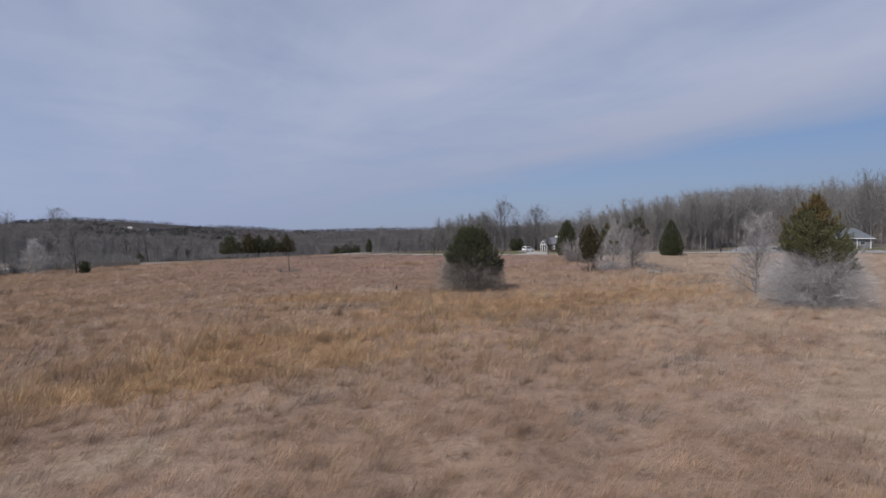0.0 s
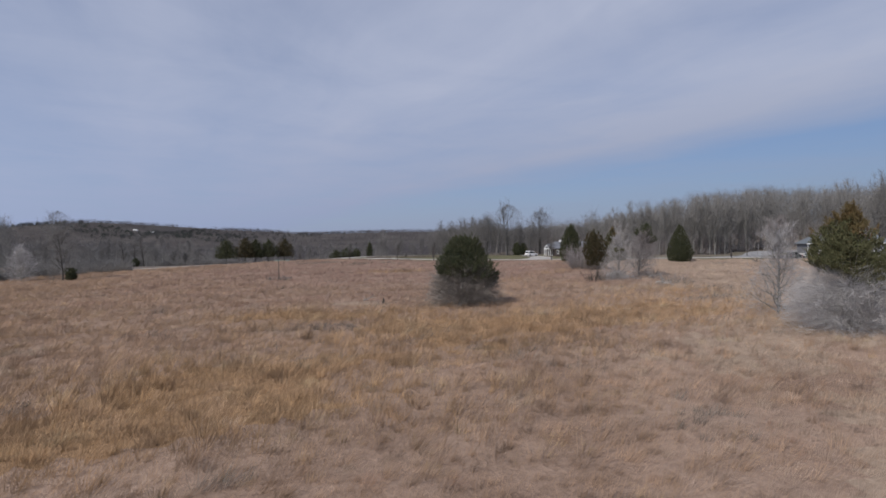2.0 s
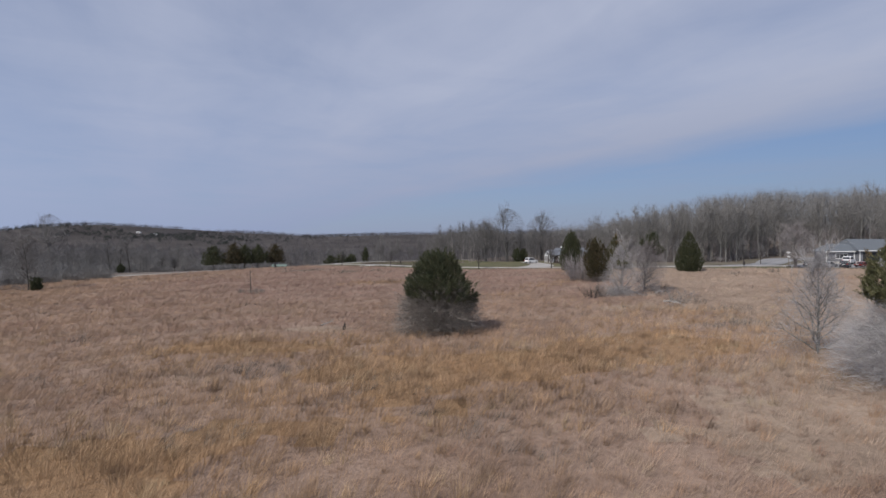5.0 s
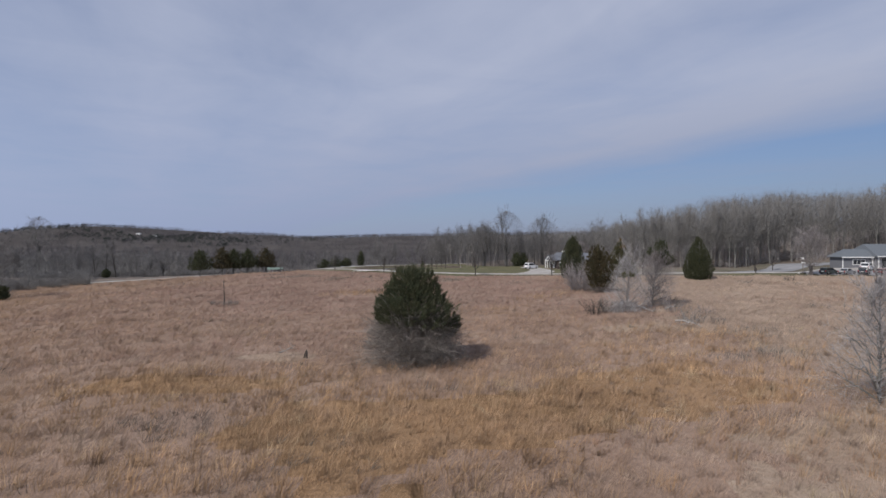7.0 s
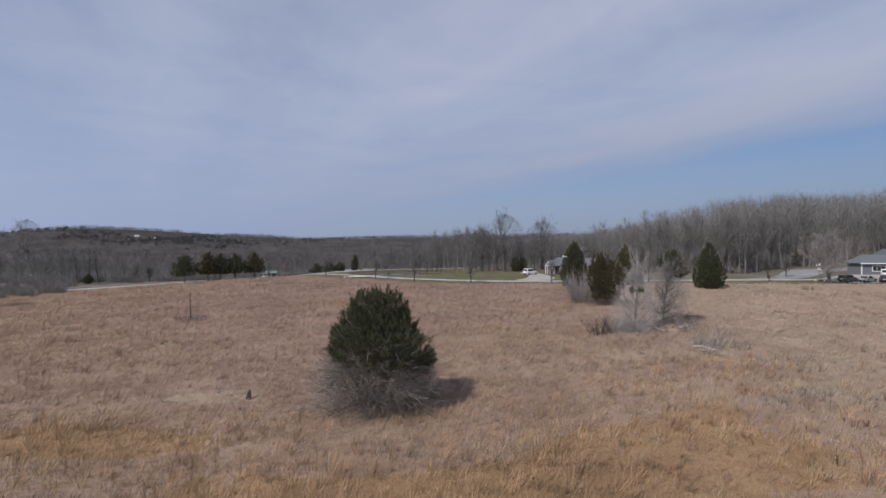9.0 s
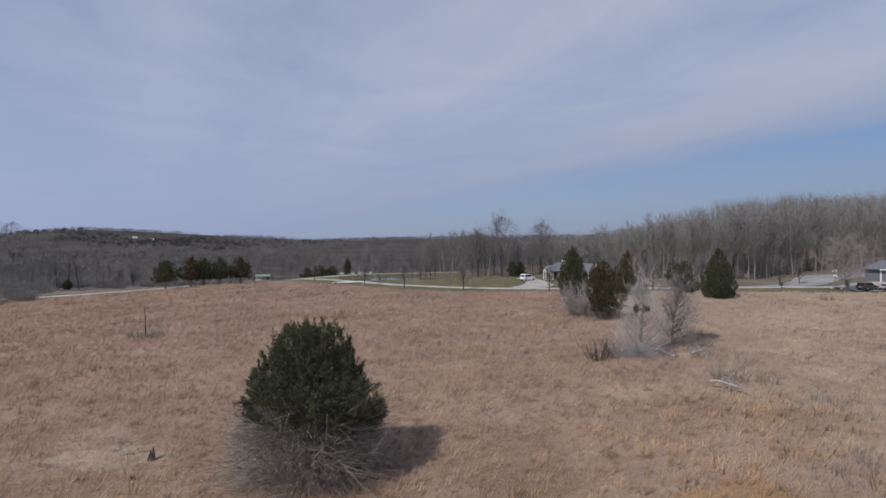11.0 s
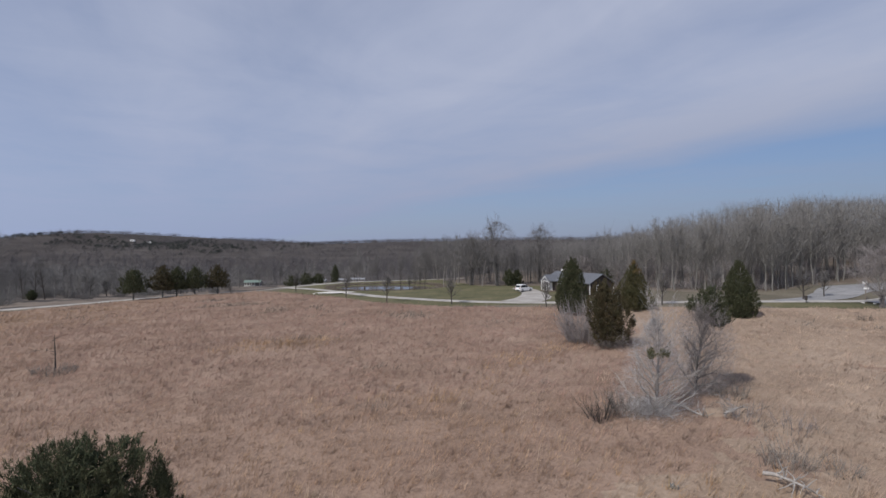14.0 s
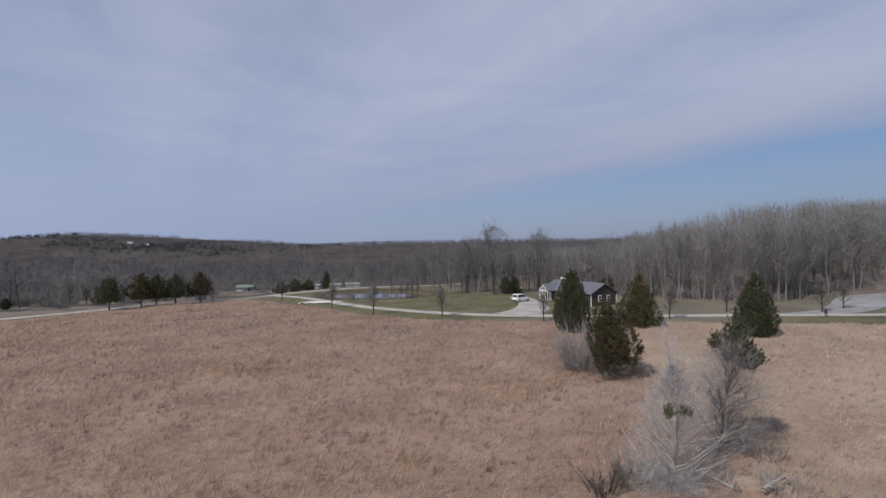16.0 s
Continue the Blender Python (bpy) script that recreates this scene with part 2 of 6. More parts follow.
def bark_material(name, dark, light):
    def build(n, shader):
        at = n.add("TexCoord").outputs["Object"]
        streak = n.add("Mapping", Vector=at, Scale=(9.0, 9.0, 1.4))
        grain = n.noise(streak.outputs[0], 1.0, 6.0, 0.65)
        tone = n.add("NewGeometry").outputs["Random Per Island"]
        colour = n.mix(n.ramp(grain, [(0.3, (0, 0, 0)), (0.7, (1, 1, 1))]), dark, light)
        n.link(n.mix(n.math("MULTIPLY", tone, 0.35), colour, tuple(c * 0.6 for c in dark)), shader.inputs["Base Color"])
        shader.inputs["Roughness"].default_value = 0.9
        bumped(n, shader, grain, 0.6, 0.03)
    return material(name, build)


MAT["bark"] = bark_material("bark", (0.12, 0.116, 0.106), (0.35, 0.34, 0.315))
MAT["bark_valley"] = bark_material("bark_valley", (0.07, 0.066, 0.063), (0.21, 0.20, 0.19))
MAT["bark_pale"] = bark_material("bark_pale", (0.24, 0.22, 0.20), (0.50, 0.47, 0.44))
MAT["bark_weathered"] = bark_material("bark_weathered", (0.16, 0.145, 0.13), (0.38, 0.355, 0.33))
MAT["bark_dark"] = bark_material("bark_dark", (0.035, 0.03, 0.027), (0.10, 0.085, 0.075))


def soil(n, shader, stops, scales, bump, rough=0.95):
    at = n.add("TexCoord").outputs["Object"]
    a = n.noise(at, scales[0], 5.0, 0.6)
    b = n.noise(at, scales[1], 6.0, 0.65)
    mixed = n.math("ADD", n.math("MULTIPLY", a, 0.55), n.math("MULTIPLY", b, 0.45))
    n.link(n.ramp(mixed, stops), shader.inputs["Base Color"])
    shader.inputs["Roughness"].default_value = rough
    shader.inputs["Specular IOR Level"].default_value = 0.15
    bumped(n, shader, b, bump, 0.15)


MAT["thatch"] = material("thatch", lambda n, s: soil(n, s, [(0.36, (0.193, 0.132, 0.0965)), (0.5, (0.272, 0.192, 0.145)), (0.64, (0.343, 0.251, 0.193))], (0.12, 3.5), 0.8))
MAT["thatch_gold"] = material("thatch_gold", lambda n, s: soil(n, s, [(0.36, (0.185, 0.118, 0.062)), (0.5, (0.265, 0.168, 0.094)), (0.64, (0.335, 0.22, 0.13))], (0.12, 3.5), 0.8))
MAT["thatch_pale"] = material("thatch_pale", lambda n, s: soil(n, s, [(0.36, (0.225, 0.165, 0.12)), (0.5, (0.31, 0.235, 0.175)), (0.64, (0.39, 0.305, 0.235))], (0.12, 3.5), 0.8))
MAT["litter"] = material("leaf_litter", lambda n, s: soil(n, s, [(0.36, (0.105, 0.086, 0.07)), (0.5, (0.165, 0.137, 0.112)), (0.64, (0.235, 0.198, 0.163))], (0.08, 2.0), 0.6))
MAT["woodland"] = material("woodland_floor", lambda n, s: soil(n, s, [(0.36, (0.042, 0.037, 0.035)), (0.5, (0.068, 0.06, 0.056)), (0.64, (0.105, 0.094, 0.086))], (0.03, 0.6), 0.9))
MAT["lawn"] = material("lawn", lambda n, s: soil(n, s, [(0.33, (0.066, 0.068, 0.038)), (0.5, (0.115, 0.110, 0.060)), (0.62, (0.16, 0.141, 0.083)), (0.72, (0.23, 0.19, 0.122))], (0.16, 1.3), 0.35))
MAT["dry_lawn"] = material("dry_lawn", lambda n, s: soil(n, s, [(0.34, (0.088, 0.080, 0.060)), (0.5, (0.148, 0.132, 0.101)), (0.66, (0.225, 0.20, 0.152))], (0.1, 4.0), 0.35))
MAT["gravel"] = material("gravel", lambda n, s: soil(n, s, [(0.36, (0.26, 0.245, 0.225)), (0.5, (0.36, 0.34, 0.315)), (0.66, (0.46, 0.44, 0.41))], (0.3, 9.0), 0.4))
MAT["asphalt"] = material("asphalt", lambda n, s: soil(n, s, [(0.36, (0.17, 0.17, 0.175)), (0.5, (0.25, 0.25, 0.255)), (0.66, (0.33, 0.33, 0.33))], (0.3, 12.0), 0.2, 0.9))


def water_build(n, shader):
    at = n.add("TexCoord").outputs["Object"]
    murk = n.noise(at, 0.12, 4.0, 0.6)
    n.link(n.ramp(murk, [(0.35, (0.075, 0.068, 0.06)), (0.65, (0.12, 0.11, 0.098))]), shader.inputs["Base Color"])
    shader.inputs["Roughness"].default_value = 0.05
    shader.inputs["IOR"].default_value = 1.33
    shader.inputs["Specular IOR Level"].default_value = 0.3
    bumped(n, shader, n.noise(at, 1.8, 4.0), 0.12, 0.03)


MAT["water"] = material("pond_water", water_build)
MAT["siding_dark"] = plain("dark_siding", (0.045, 0.034, 0.030), 0.75)
MAT["siding_grey"] = plain("grey_siding", (0.16, 0.165, 0.18), 0.75)
MAT["white_paint"] = plain("white_paint", (0.78, 0.78, 0.76), 0.5, vary=0.06)
MAT["metal_roof"] = plain("metal_roof", (0.15, 0.157, 0.172), 0.5, 0.2)
MAT["shingle"] = plain("shingle_roof", (0.12, 0.135, 0.15), 0.85, vary=0.25)
MAT["green_roof"] = plain("green_roof", (0.15, 0.20, 0.17), 0.7)
MAT["shed_wall"] = plain("shed_wall", (0.30, 0.29, 0.27), 0.8)
MAT["shed_roof"] = plain("shed_roof", (0.22, 0.225, 0.235), 0.6)
MAT["glass"] = plain("window_glass", (0.03, 0.035, 0.04), 0.08)
MAT["car_white"] = plain("car_white", (0.80, 0.80, 0.80), 0.3, vary=0.03)
MAT["car_silver"] = plain("car_silver", (0.50, 0.51, 0.53), 0.3, 0.5, vary=0.03)
MAT["car_dark"] = plain("car_dark", (0.035, 0.04, 0.045), 0.25, vary=0.03)
MAT["car_green"] = plain("car_green", (0.07, 0.085, 0.08), 0.3, 0.3, vary=0.03)
MAT["car_red"] = plain("car_red", (0.16, 0.03, 0.03), 0.3, vary=0.03)
MAT["rubber"] = plain("rubber", (0.02, 0.02, 0.02), 0.85)
MAT["rim"] = plain("rim", (0.45, 0.45, 0.46), 0.35, 0.8)
MAT["lamp_red"] = plain("tail_lamp", (0.35, 0.02, 0.02), 0.25)
MAT["lamp_clear"] = plain("head_lamp", (0.7, 0.7, 0.68), 0.15)
MAT["wood"] = plain("weathered_wood", (0.20, 0.165, 0.13), 0.85, vary=0.25)
MAT["limestone"] = plain("limestone", (0.62, 0.60, 0.55), 0.9, vary=0.2, scale=3.0, bump=0.4)


# ---------------------------------------------------------------- the lie of the land
def soft_step(a, b, v):
    u = np.clip((np.asarray(v, float) - a) / (b - a), 0, 1)
    return u * u * (3 - 2 * u)


def soft_above(v, at, width):
    """Zero below `at`, slope one above it, with a rounded corner."""
    u = (np.asarray(v, float) - at) / width
    return width * np.logaddexp(0, u)


_LATTICE = np.random.RandomState(7).rand(256, 256)


def vnoise(x, y, scale, octaves=3):
    """Smooth value noise, 0 to 1."""
    total, amp, norm = 0.0, 1.0, 0.0
    x, y = np.asarray(x, float) * scale, np.asarray(y, float) * scale
    for k in range(octaves):
        i, j = np.floor(x).astype(int), np.floor(y).astype(int)
        u, v = x - i, y - j
        u, v = u * u * (3 - 2 * u), v * v * (3 - 2 * v)
        i0, j0, i1, j1 = i % 256, j % 256, (i + 1) % 256, (j + 1) % 256
        a = _LATTICE[i0, j0] * (1 - u) + _LATTICE[i1, j0] * u
        b = _LATTICE[i0, j1] * (1 - u) + _LATTICE[i1, j1] * u
        total = total + amp * (a * (1 - v) + b * v)
        norm += amp
        amp *= 0.5
        x, y = x * 2.03 + 17.3, y * 2.03 + 5.1
    return total / norm


POND = (-12.0, 226.0, 17.5, 16.0, 0.5)


def land(x, y):
    """Height of the bare ground."""
    x, y = np.asarray(x, float), np.asarray(y, float)
    across = 0.02 * x - 0.015 * soft_above(x, 60, 12) - 0.02 * soft_above(-x, 40, 10) + 0.03 * soft_above(-x, 110, 10)
    along = 0.0155 * (y - soft_above(y, 168, 10))
    z = -0.8 + across + along + 0.38 * (1 - soft_step(32, 66, y)) + 0.3 * soft_step(16, 30, x) * (1 - soft_step(40, 66, x)) * (1 - soft_step(80, 105, y))
    # the valley behind the road, and the wooded rise beyond the lot
    late = 42.0 * soft_step(-60, -38, x)
    z = z - 4.5 * soft_step(195 + late, 300 + late, y) * (1 - soft_step(-10, 45, x)) - 4.5 * soft_step(300, 420, y) * (1 - soft_step(60, 200, x))
    z = z + 14.0 * soft_step(66, 150, x) * soft_step(170, 300, y) * (1 - soft_step(420, 800, y))
    z = z + 1.1 * soft_step(151, 158, y) * soft_step(97, 106, x) * (1 - soft_step(176, 200, y))
    # far hills
    ridge = soft_step(560, 1150, y + 0.25 * np.abs(x)) * (1 - 0.5 * soft_step(1500, 2600, y))
    lumps = 26 + 35 * np.exp(-((x + 668) / 125) ** 2) + 17 * np.exp(-((x + 440) / 85) ** 2) + 5 * np.exp(-((x + 1000) / 200) ** 2) + 14 * np.exp(-((x + 130) / 260) ** 2) + 5 * (vnoise(x, y, 0.004) - 0.5)
    z = z + ridge * lumps
    # the pond's hollow
    px, py, rx, ry, level = POND
    d = np.sqrt(((x - px) / rx) ** 2 + ((y - py) / ry) ** 2)
    w = 1 - soft_step(0.75, 1.75, d)
    z = z * (1 - w) + (level - 0.5 + 0.8 * np.clip(d - 0.4, 0, 1)) * w
    return z


def hummock(x, y):
    """The thatch stands up in tussocks and low swells over the prairie soil."""
    swell = 0.30 * vnoise(x, y, 0.20, 2) + 0.25 * vnoise(x, y, 0.08, 2) - 0.22
    lump = np.clip(vnoise(x + 60, y + 20, 0.55, 2) - 0.36, 0, 1) * 0.4
    return swell + lump


def at(x, y, lift=0.0):
    return Vector((x, y, float(land(x, y)) + lift))


# centre lines of the lanes: (x, y) points, width
LANE_MAIN = [(-190, 140), (-150, 153), (-126, 163), (-110, 172), (-96, 182), (-84, 195), (-69, 213), (-53, 224.5), (-45, 231), (-37, 241), (-31, 249), (-21.5, 257), (-12, 262), (0, 265), (16, 266)]
LANE_LOW = [(-50, 227), (-32, 212), (-18, 194), (-6, 180), (12, 167), (26, 161.5), (40, 159.5), (57, 158), (80, 158), (100, 157.5), (125, 156)]


def field_edge(x):
    """The y at which the prairie gives way to mown ground."""
    xs = [-140, -112, -96, -84, -69, -50, -34, -18, -6, 12, 26, 40, 60, 80, 110, 140]
    ys = [140, 160, 173, 186, 203, 211, 197, 182, 168, 157, 154, 153, 150, 147.5, 143, 140]
    return np.interp(x, xs, ys)


def clump_of(x, y, cx, cy, rx, ry, turn=0.0):
    c, s = math.cos(turn), math.sin(turn)
    u, v = (x - cx) * c + (y - cy) * s, -(x - cx) * s + (y - cy) * c
    return np.exp(-(u / rx) ** 2 - (v / ry) ** 2)


def stands(x, y):
    """How far each spot belongs to golden grass, straw, and dead forbs."""
    n1, n2 = vnoise(x, y, 0.07, 4), vnoise(x + 300, y + 90, 0.11, 4)
    gold = clump_of(x, y, -6, 28, 10, 4.5, 0.1) * 0.7 + clump_of(x, y, 8, 39, 11, 4) * 0.5 + clump_of(x, y, -9, 33, 13, 6.5, 0.12) * 1.3 + clump_of(x, y, 2, 46, 17, 8, -0.2) + clump_of(x, y, 21, 53, 15, 9, 0.2) * 0.85 + clump_of(x, y, 27, 74, 13, 9) * 0.38 + clump_of(x, y, 23, 65, 13, 6, 0.1) * 0.33 + clump_of(x, y, 24, 112, 7, 15, -0.2) * 0.6 + clump_of(x, y, -16, 22, 8, 4) * 0.7 + clump_of(x, y, -16, 58, 12, 4) + clump_of(x, y, 6, 92, 13, 5, -0.3) * 0.75 + clump_of(x, y, -8, 118, 9, 5, 0.3) * 0.65
    gold = gold * 1.05 + 2.6 * (n1 - 0.52) * (0.22 + gold)
    straw = clump_of(x, y, 88, 144, 32, 4.0) * 2.2 + clump_of(x, y, -8.0, 65.2, 3.2, 1.3) * 1.7 + clump_of(x, y, 25.9, 75.9, 2.8, 1.6) * 1.5 + clump_of(x, y, -12, 13, 9, 5) + clump_of(x, y, 25, 16, 12, 8) * 0.7 + 1.6 * (n2 - 0.6) + 1.0 * soft_step(6, 34, x) * (1 - 0.5 * soft_step(78, 104, y)) + 0.75 * soft_step(30, 44, x) + 0.55 * soft_step(4, 20, x) * (1 - soft_step(30, 60, y))
    forb = 2.4 * (vnoise(x + 700, y + 40, 0.16, 3) - 0.66) + clump_of(x, y, 11, 25, 4, 2.2) * 0.5 + clump_of(x, y, -2, 21, 3, 2) * 0.3 + clump_of(x, y, 22.6, 48.1, 3.8, 1.6) * 1.1 + clump_of(x, y, 36, 84, 6, 5) * 0.5 + clump_of(x, y, 30, 89, 5, 2.5) * 0.5
    forb = forb + clump_of(x, y, -5.4, 20.7, 2.6, 0.9, 0.4) * 1.2 + clump_of(x, y, 4, 28.8, 2.2, 1.3) + clump_of(x, y, -10.6, 48.8, 5.0, 2.8) * 1.8 + clump_of(x, y, 5.8, 17.8, 1.8, 0.8) + clump_of(x, y, 10.2, 34.2, 3.4, 1.7) * 0.9 + clump_of(x, y, 33.4, 62.5, 5, 2.4) * 1.2 + clump_of(x, y, -12.2, 56.2, 4, 1.5) * 0.7
    forb = forb + clump_of(x, y, 36.0, 73, 4.5, 7, 0.3) * 0.75 + clump_of(x, y, 34.0, 79, 3, 2) * 0.8 + clump_of(x, y, 38.5, 95.8, 3.5, 1.6) * 0.9 + clump_of(x, y, 32.5, 90.5, 3.5, 1.6) * 0.9 + clump_of(x, y, 5.6, 142, 7.5, 5) * 1.5 + clump_of(x, y, -36.9, 168, 9, 6, 0.3) * 1.3 + clump_of(x, y, -21, 155, 8, 6) * 1.2 + clump_of(x, y, -52, 176, 9, 6, 0.4) * 1.1 + clump_of(x, y, -16, 143, 4, 5) * 0.9
    russet = 1.3 * clump_of(x, y, -14, 152, 62, 46) + 0.8 * clump_of(x, y, 8, 106, 36, 22) + 1.4 * (vnoise(x + 150, y + 510, 0.05, 3) - 0.5)
    return gold, straw, forb, russet


def valley_front(x):
    """The y at which the valley wood begins beyond the open ground past the lane."""
    return np.interp(x, [-420, -220, -165, -128, -100, -60, -40], [110, 196, 236, 262, 316, 346, 354])


# ---------------------------------------------------------------- mesh helpers
def mesh_of(name, verts, faces, mat, smooth=False):
    """A mesh from numpy arrays: verts (n, 3) and faces (m, k) of one size."""
    me = bpy.data.meshes.new(name)
    verts, faces = np.asarray(verts, np.float32), np.asarray(faces, np.int32)
    m, k = faces.shape
    me.vertices.add(len(verts))
    me.vertices.foreach_set("co", verts.ravel())
    me.loops.add(m * k)
    me.loops.foreach_set("vertex_index", faces.ravel())
    me.polygons.add(m)
    me.polygons.foreach_set("loop_start", np.arange(0, m * k, k, dtype=np.int32))
    me.update(calc_edges=True)
    me.materials.append(mat)
    if smooth:
        me.polygons.foreach_set("use_smooth", np.ones(m, bool))
    return me


def part(name, bm, mat, parent=None, label=""):
    """Links a bmesh or mesh as one object, under its thing."""
    if isinstance(bm, bmesh.types.BMesh):
        me = bpy.data.meshes.new(name)
        bm.to_mesh(me)
        bm.free()
        me.materials.append(mat)
    else:
        me = bm
    ob = new(name, me)
    ob.parent = parent
    return tagged(ob, label) if label else ob


def box(bm, x0, y0, z0, x1, y1, z1, bevel=0.0):
    made = bmesh.ops.create_cube(bm, size=1.0, matrix=Matrix.Translation(((x0 + x1) / 2, (y0 + y1) / 2, (z0 + z1) / 2)) @ Matrix.Diagonal((x1 - x0, y1 - y0, z1 - z0, 1)))
    if bevel:
        edges = list({e for v in made["verts"] for e in v.link_edges})
        bmesh.ops.bevel(bm, geom=edges, offset=bevel, segments=2, affect="EDGES")
    return bm


def boxed(name, mat, parent, *dims, bevel=0.01, label=""):
    return part(name, box(bmesh.new(), *dims, bevel=bevel), mat, parent, label)


def prism(bm, outline, depth_axis, a, b):
    """An outline (u, v) pulled along x or y from a to b; v is up."""
    def point(u, v, w):
        return (w, u, v) if depth_axis == "x" else (u, w, v)
    va = [bm.verts.new(point(u, v, a)) for u, v in outline]
    vb = [bm.verts.new(point(u, v, b)) for u, v in outline]
    bm.faces.new(va)
    bm.faces.new(vb[::-1])
    for i in range(len(outline)):
        j = (i + 1) % len(outline)
        bm.faces.new((va[j], va[i], vb[i], vb[j]))
    bmesh.ops.recalc_face_normals(bm, faces=bm.faces)
    return bm


def thing(name, m, label, category, group="", kind=""):
    ob = new(name)
    ob.matrix_basis = m
    return tagged(ob, label, category, group, kind)


def tubes(p0, p1, r0, r1, sides=5):
    """Tapered sticks from arrays of ends and radii."""
    p0, p1 = np.asarray(p0, float), np.asarray(p1, float)
    r0, r1 = np.asarray(r0, float), np.asarray(r1, float)
    d = p1 - p0
    d = d / (np.linalg.norm(d, axis=1, keepdims=True) + 1e-9)
    ref = np.where(np.abs(d[:, 2:3]) > 0.9, np.array([[1.0, 0, 0]]), np.array([[0, 0, 1.0]]))
    u = np.cross(d, ref)
    u /= np.linalg.norm(u, axis=1, keepdims=True) + 1e-9
    v = np.cross(d, u)
    ang = np.arange(sides) * 2 * np.pi / sides
    ring = u[:, None, :] * np.cos(ang)[None, :, None] + v[:, None, :] * np.sin(ang)[None, :, None]
    a = p0[:, None, :] + ring * r0[:, None, None]
    b = p1[:, None, :] + ring * r1[:, None, None]
    verts = np.concatenate([a, b], axis=1).reshape(-1, 3)
    base = (np.arange(len(p0)) * 2 * sides)[:, None, None]
    i = np.arange(sides)
    quad = np.stack([i, (i + 1) % sides, sides + (i + 1) % sides, sides + i], axis=1)[None]
    return verts, (base + quad).reshape(-1, 4)


def slivers(p, d, width, rng):
    """One thin triangle for each twig or needle: base p, way and length d."""
    p, d = np.asarray(p, float), np.asarray(d, float)
    side = np.cross(d, rng.normal(size=d.shape))
    side /= np.linalg.norm(side, axis=1, keepdims=True) + 1e-9
    w = np.broadcast_to(np.asarray(width, float), (len(p),))[:, None] * 0.5
    verts = np.stack([p - side * w, p + side * w, p + d], axis=1).reshape(-1, 3)
    return verts, np.arange(len(verts)).reshape(-1, 3)


def unit(v):
    return v / (np.linalg.norm(v, axis=-1, keepdims=True) + 1e-9)


# ---------------------------------------------------------------- trees
def bough(rng, p, d, length, r, steps, wander, lift):
    """A bent stick: its segments' ends and radii."""
    pts, rad = [np.array(p, float)], [r]
    d = unit(np.array(d, float))
    for i in range(steps):
        d = unit(d + rng.normal(size=3) * wander + np.array([0, 0, lift]))
        pts.append(pts[-1] + d * length / steps)
        rad.append(r * (1 - 0.8 * (i + 1) / steps))
    return np.array(pts), np.array(rad)


def bare_tree(seed, height, spread, trunk_r, fork=0.4, limbs=14, subs=6, twigs=8, twig_len=1.0, twig_w=0.03, rise=0.55, lean=0.04, trunk_sides=7, light=False):
    """A leafless broadleaf: trunk and limbs as sticks, twigs as slivers. Returns two meshes' data."""
    rng = np.random.RandomState(seed)
    P0, P1, R0, R1 = [], [], [], []
    tw_p, tw_d, sub_p, sub_d = [], [], [], []

    def keep(pts, rad):
        P0.extend(pts[:-1]); P1.extend(pts[1:]); R0.extend(rad[:-1]); R1.extend(rad[1:])

    trunk, trad = bough(rng, (0, 0, -0.3), (rng.normal() * lean, rng.normal() * lean, 1), height * 0.92, trunk_r, 9, 0.05, 0.10)
    keep(trunk, trad)
    n = len(trunk) - 1
    for k in range(limbs):
        f = fork + (0.98 - fork) * (k + rng.rand()) / limbs
        i = min(int(f * n), n - 1)
        u = f * n - i
        p = trunk[i] * (1 - u) + trunk[i + 1] * u
        r = (trad[i] * (1 - u) + trad[i + 1] * u) * 0.6
        a = k * 2.4 + rng.rand()
        top = (f - fork) / (1 - fork)
        out = np.array([math.cos(a), math.sin(a), rise + 0.9 * top])
        length = spread * (1.15 - 0.65 * top) * (0.75 + 0.5 * rng.rand())
        pts, rad = bough(rng, p, out, length, max(r, 0.02), 5, 0.16, 0.10)
        keep(pts, rad)
        for s in range(subs):
            j = rng.randint(1, 6)
            q = pts[j]
            d = unit(pts[j] - pts[j - 1]) + rng.normal(size=3) * 0.55 + np.array([0, 0, 0.25])
            sp, sr = bough(rng, q, d, length * (0.3 + 0.3 * rng.rand()), max(rad[j] * 0.55, 0.012), 3, 0.2, 0.06)
            if light:
                sub_p.append(sp[0]); sub_d.append(sp[-1] - sp[0])
            else:
                keep(sp, sr)
            for t in range(twigs):
                m = rng.randint(1, 4)
                w = sp[m - 1] + (sp[m] - sp[m - 1]) * rng.rand()
                tw_p.append(w)
                tw_d.append((unit(sp[m] - sp[m - 1]) + rng.normal(size=3) * 0.6 + np.array([0, 0, 0.3])) * twig_len * (0.5 + 0.8 * rng.rand()))
    wood = tubes(P0, P1, R0, R1, trunk_sides if limbs < 8 else 4)
    width = np.concatenate([np.full(len(tw_p), twig_w), np.full(len(sub_p), twig_w * 2.2)])
    return wood, slivers(tw_p + sub_p, tw_d + sub_d, width, rng)


def bare_tree_thing(name, m, label, bark, twig, group="", category="tree", haze=None, **shape):
    wood, twigs = bare_tree(**shape)
    if haze:
        twigs = joined(twigs, twig_haze(np.random.RandomState(shape["seed"]), *haze))
    tree = thing(name, m, label, category, group)
    part("trunk", mesh_of("trunk", *wood, bark, True), bark, tree)
    part("crown", mesh_of("crown", *twigs, twig), twig, tree)
    return tree


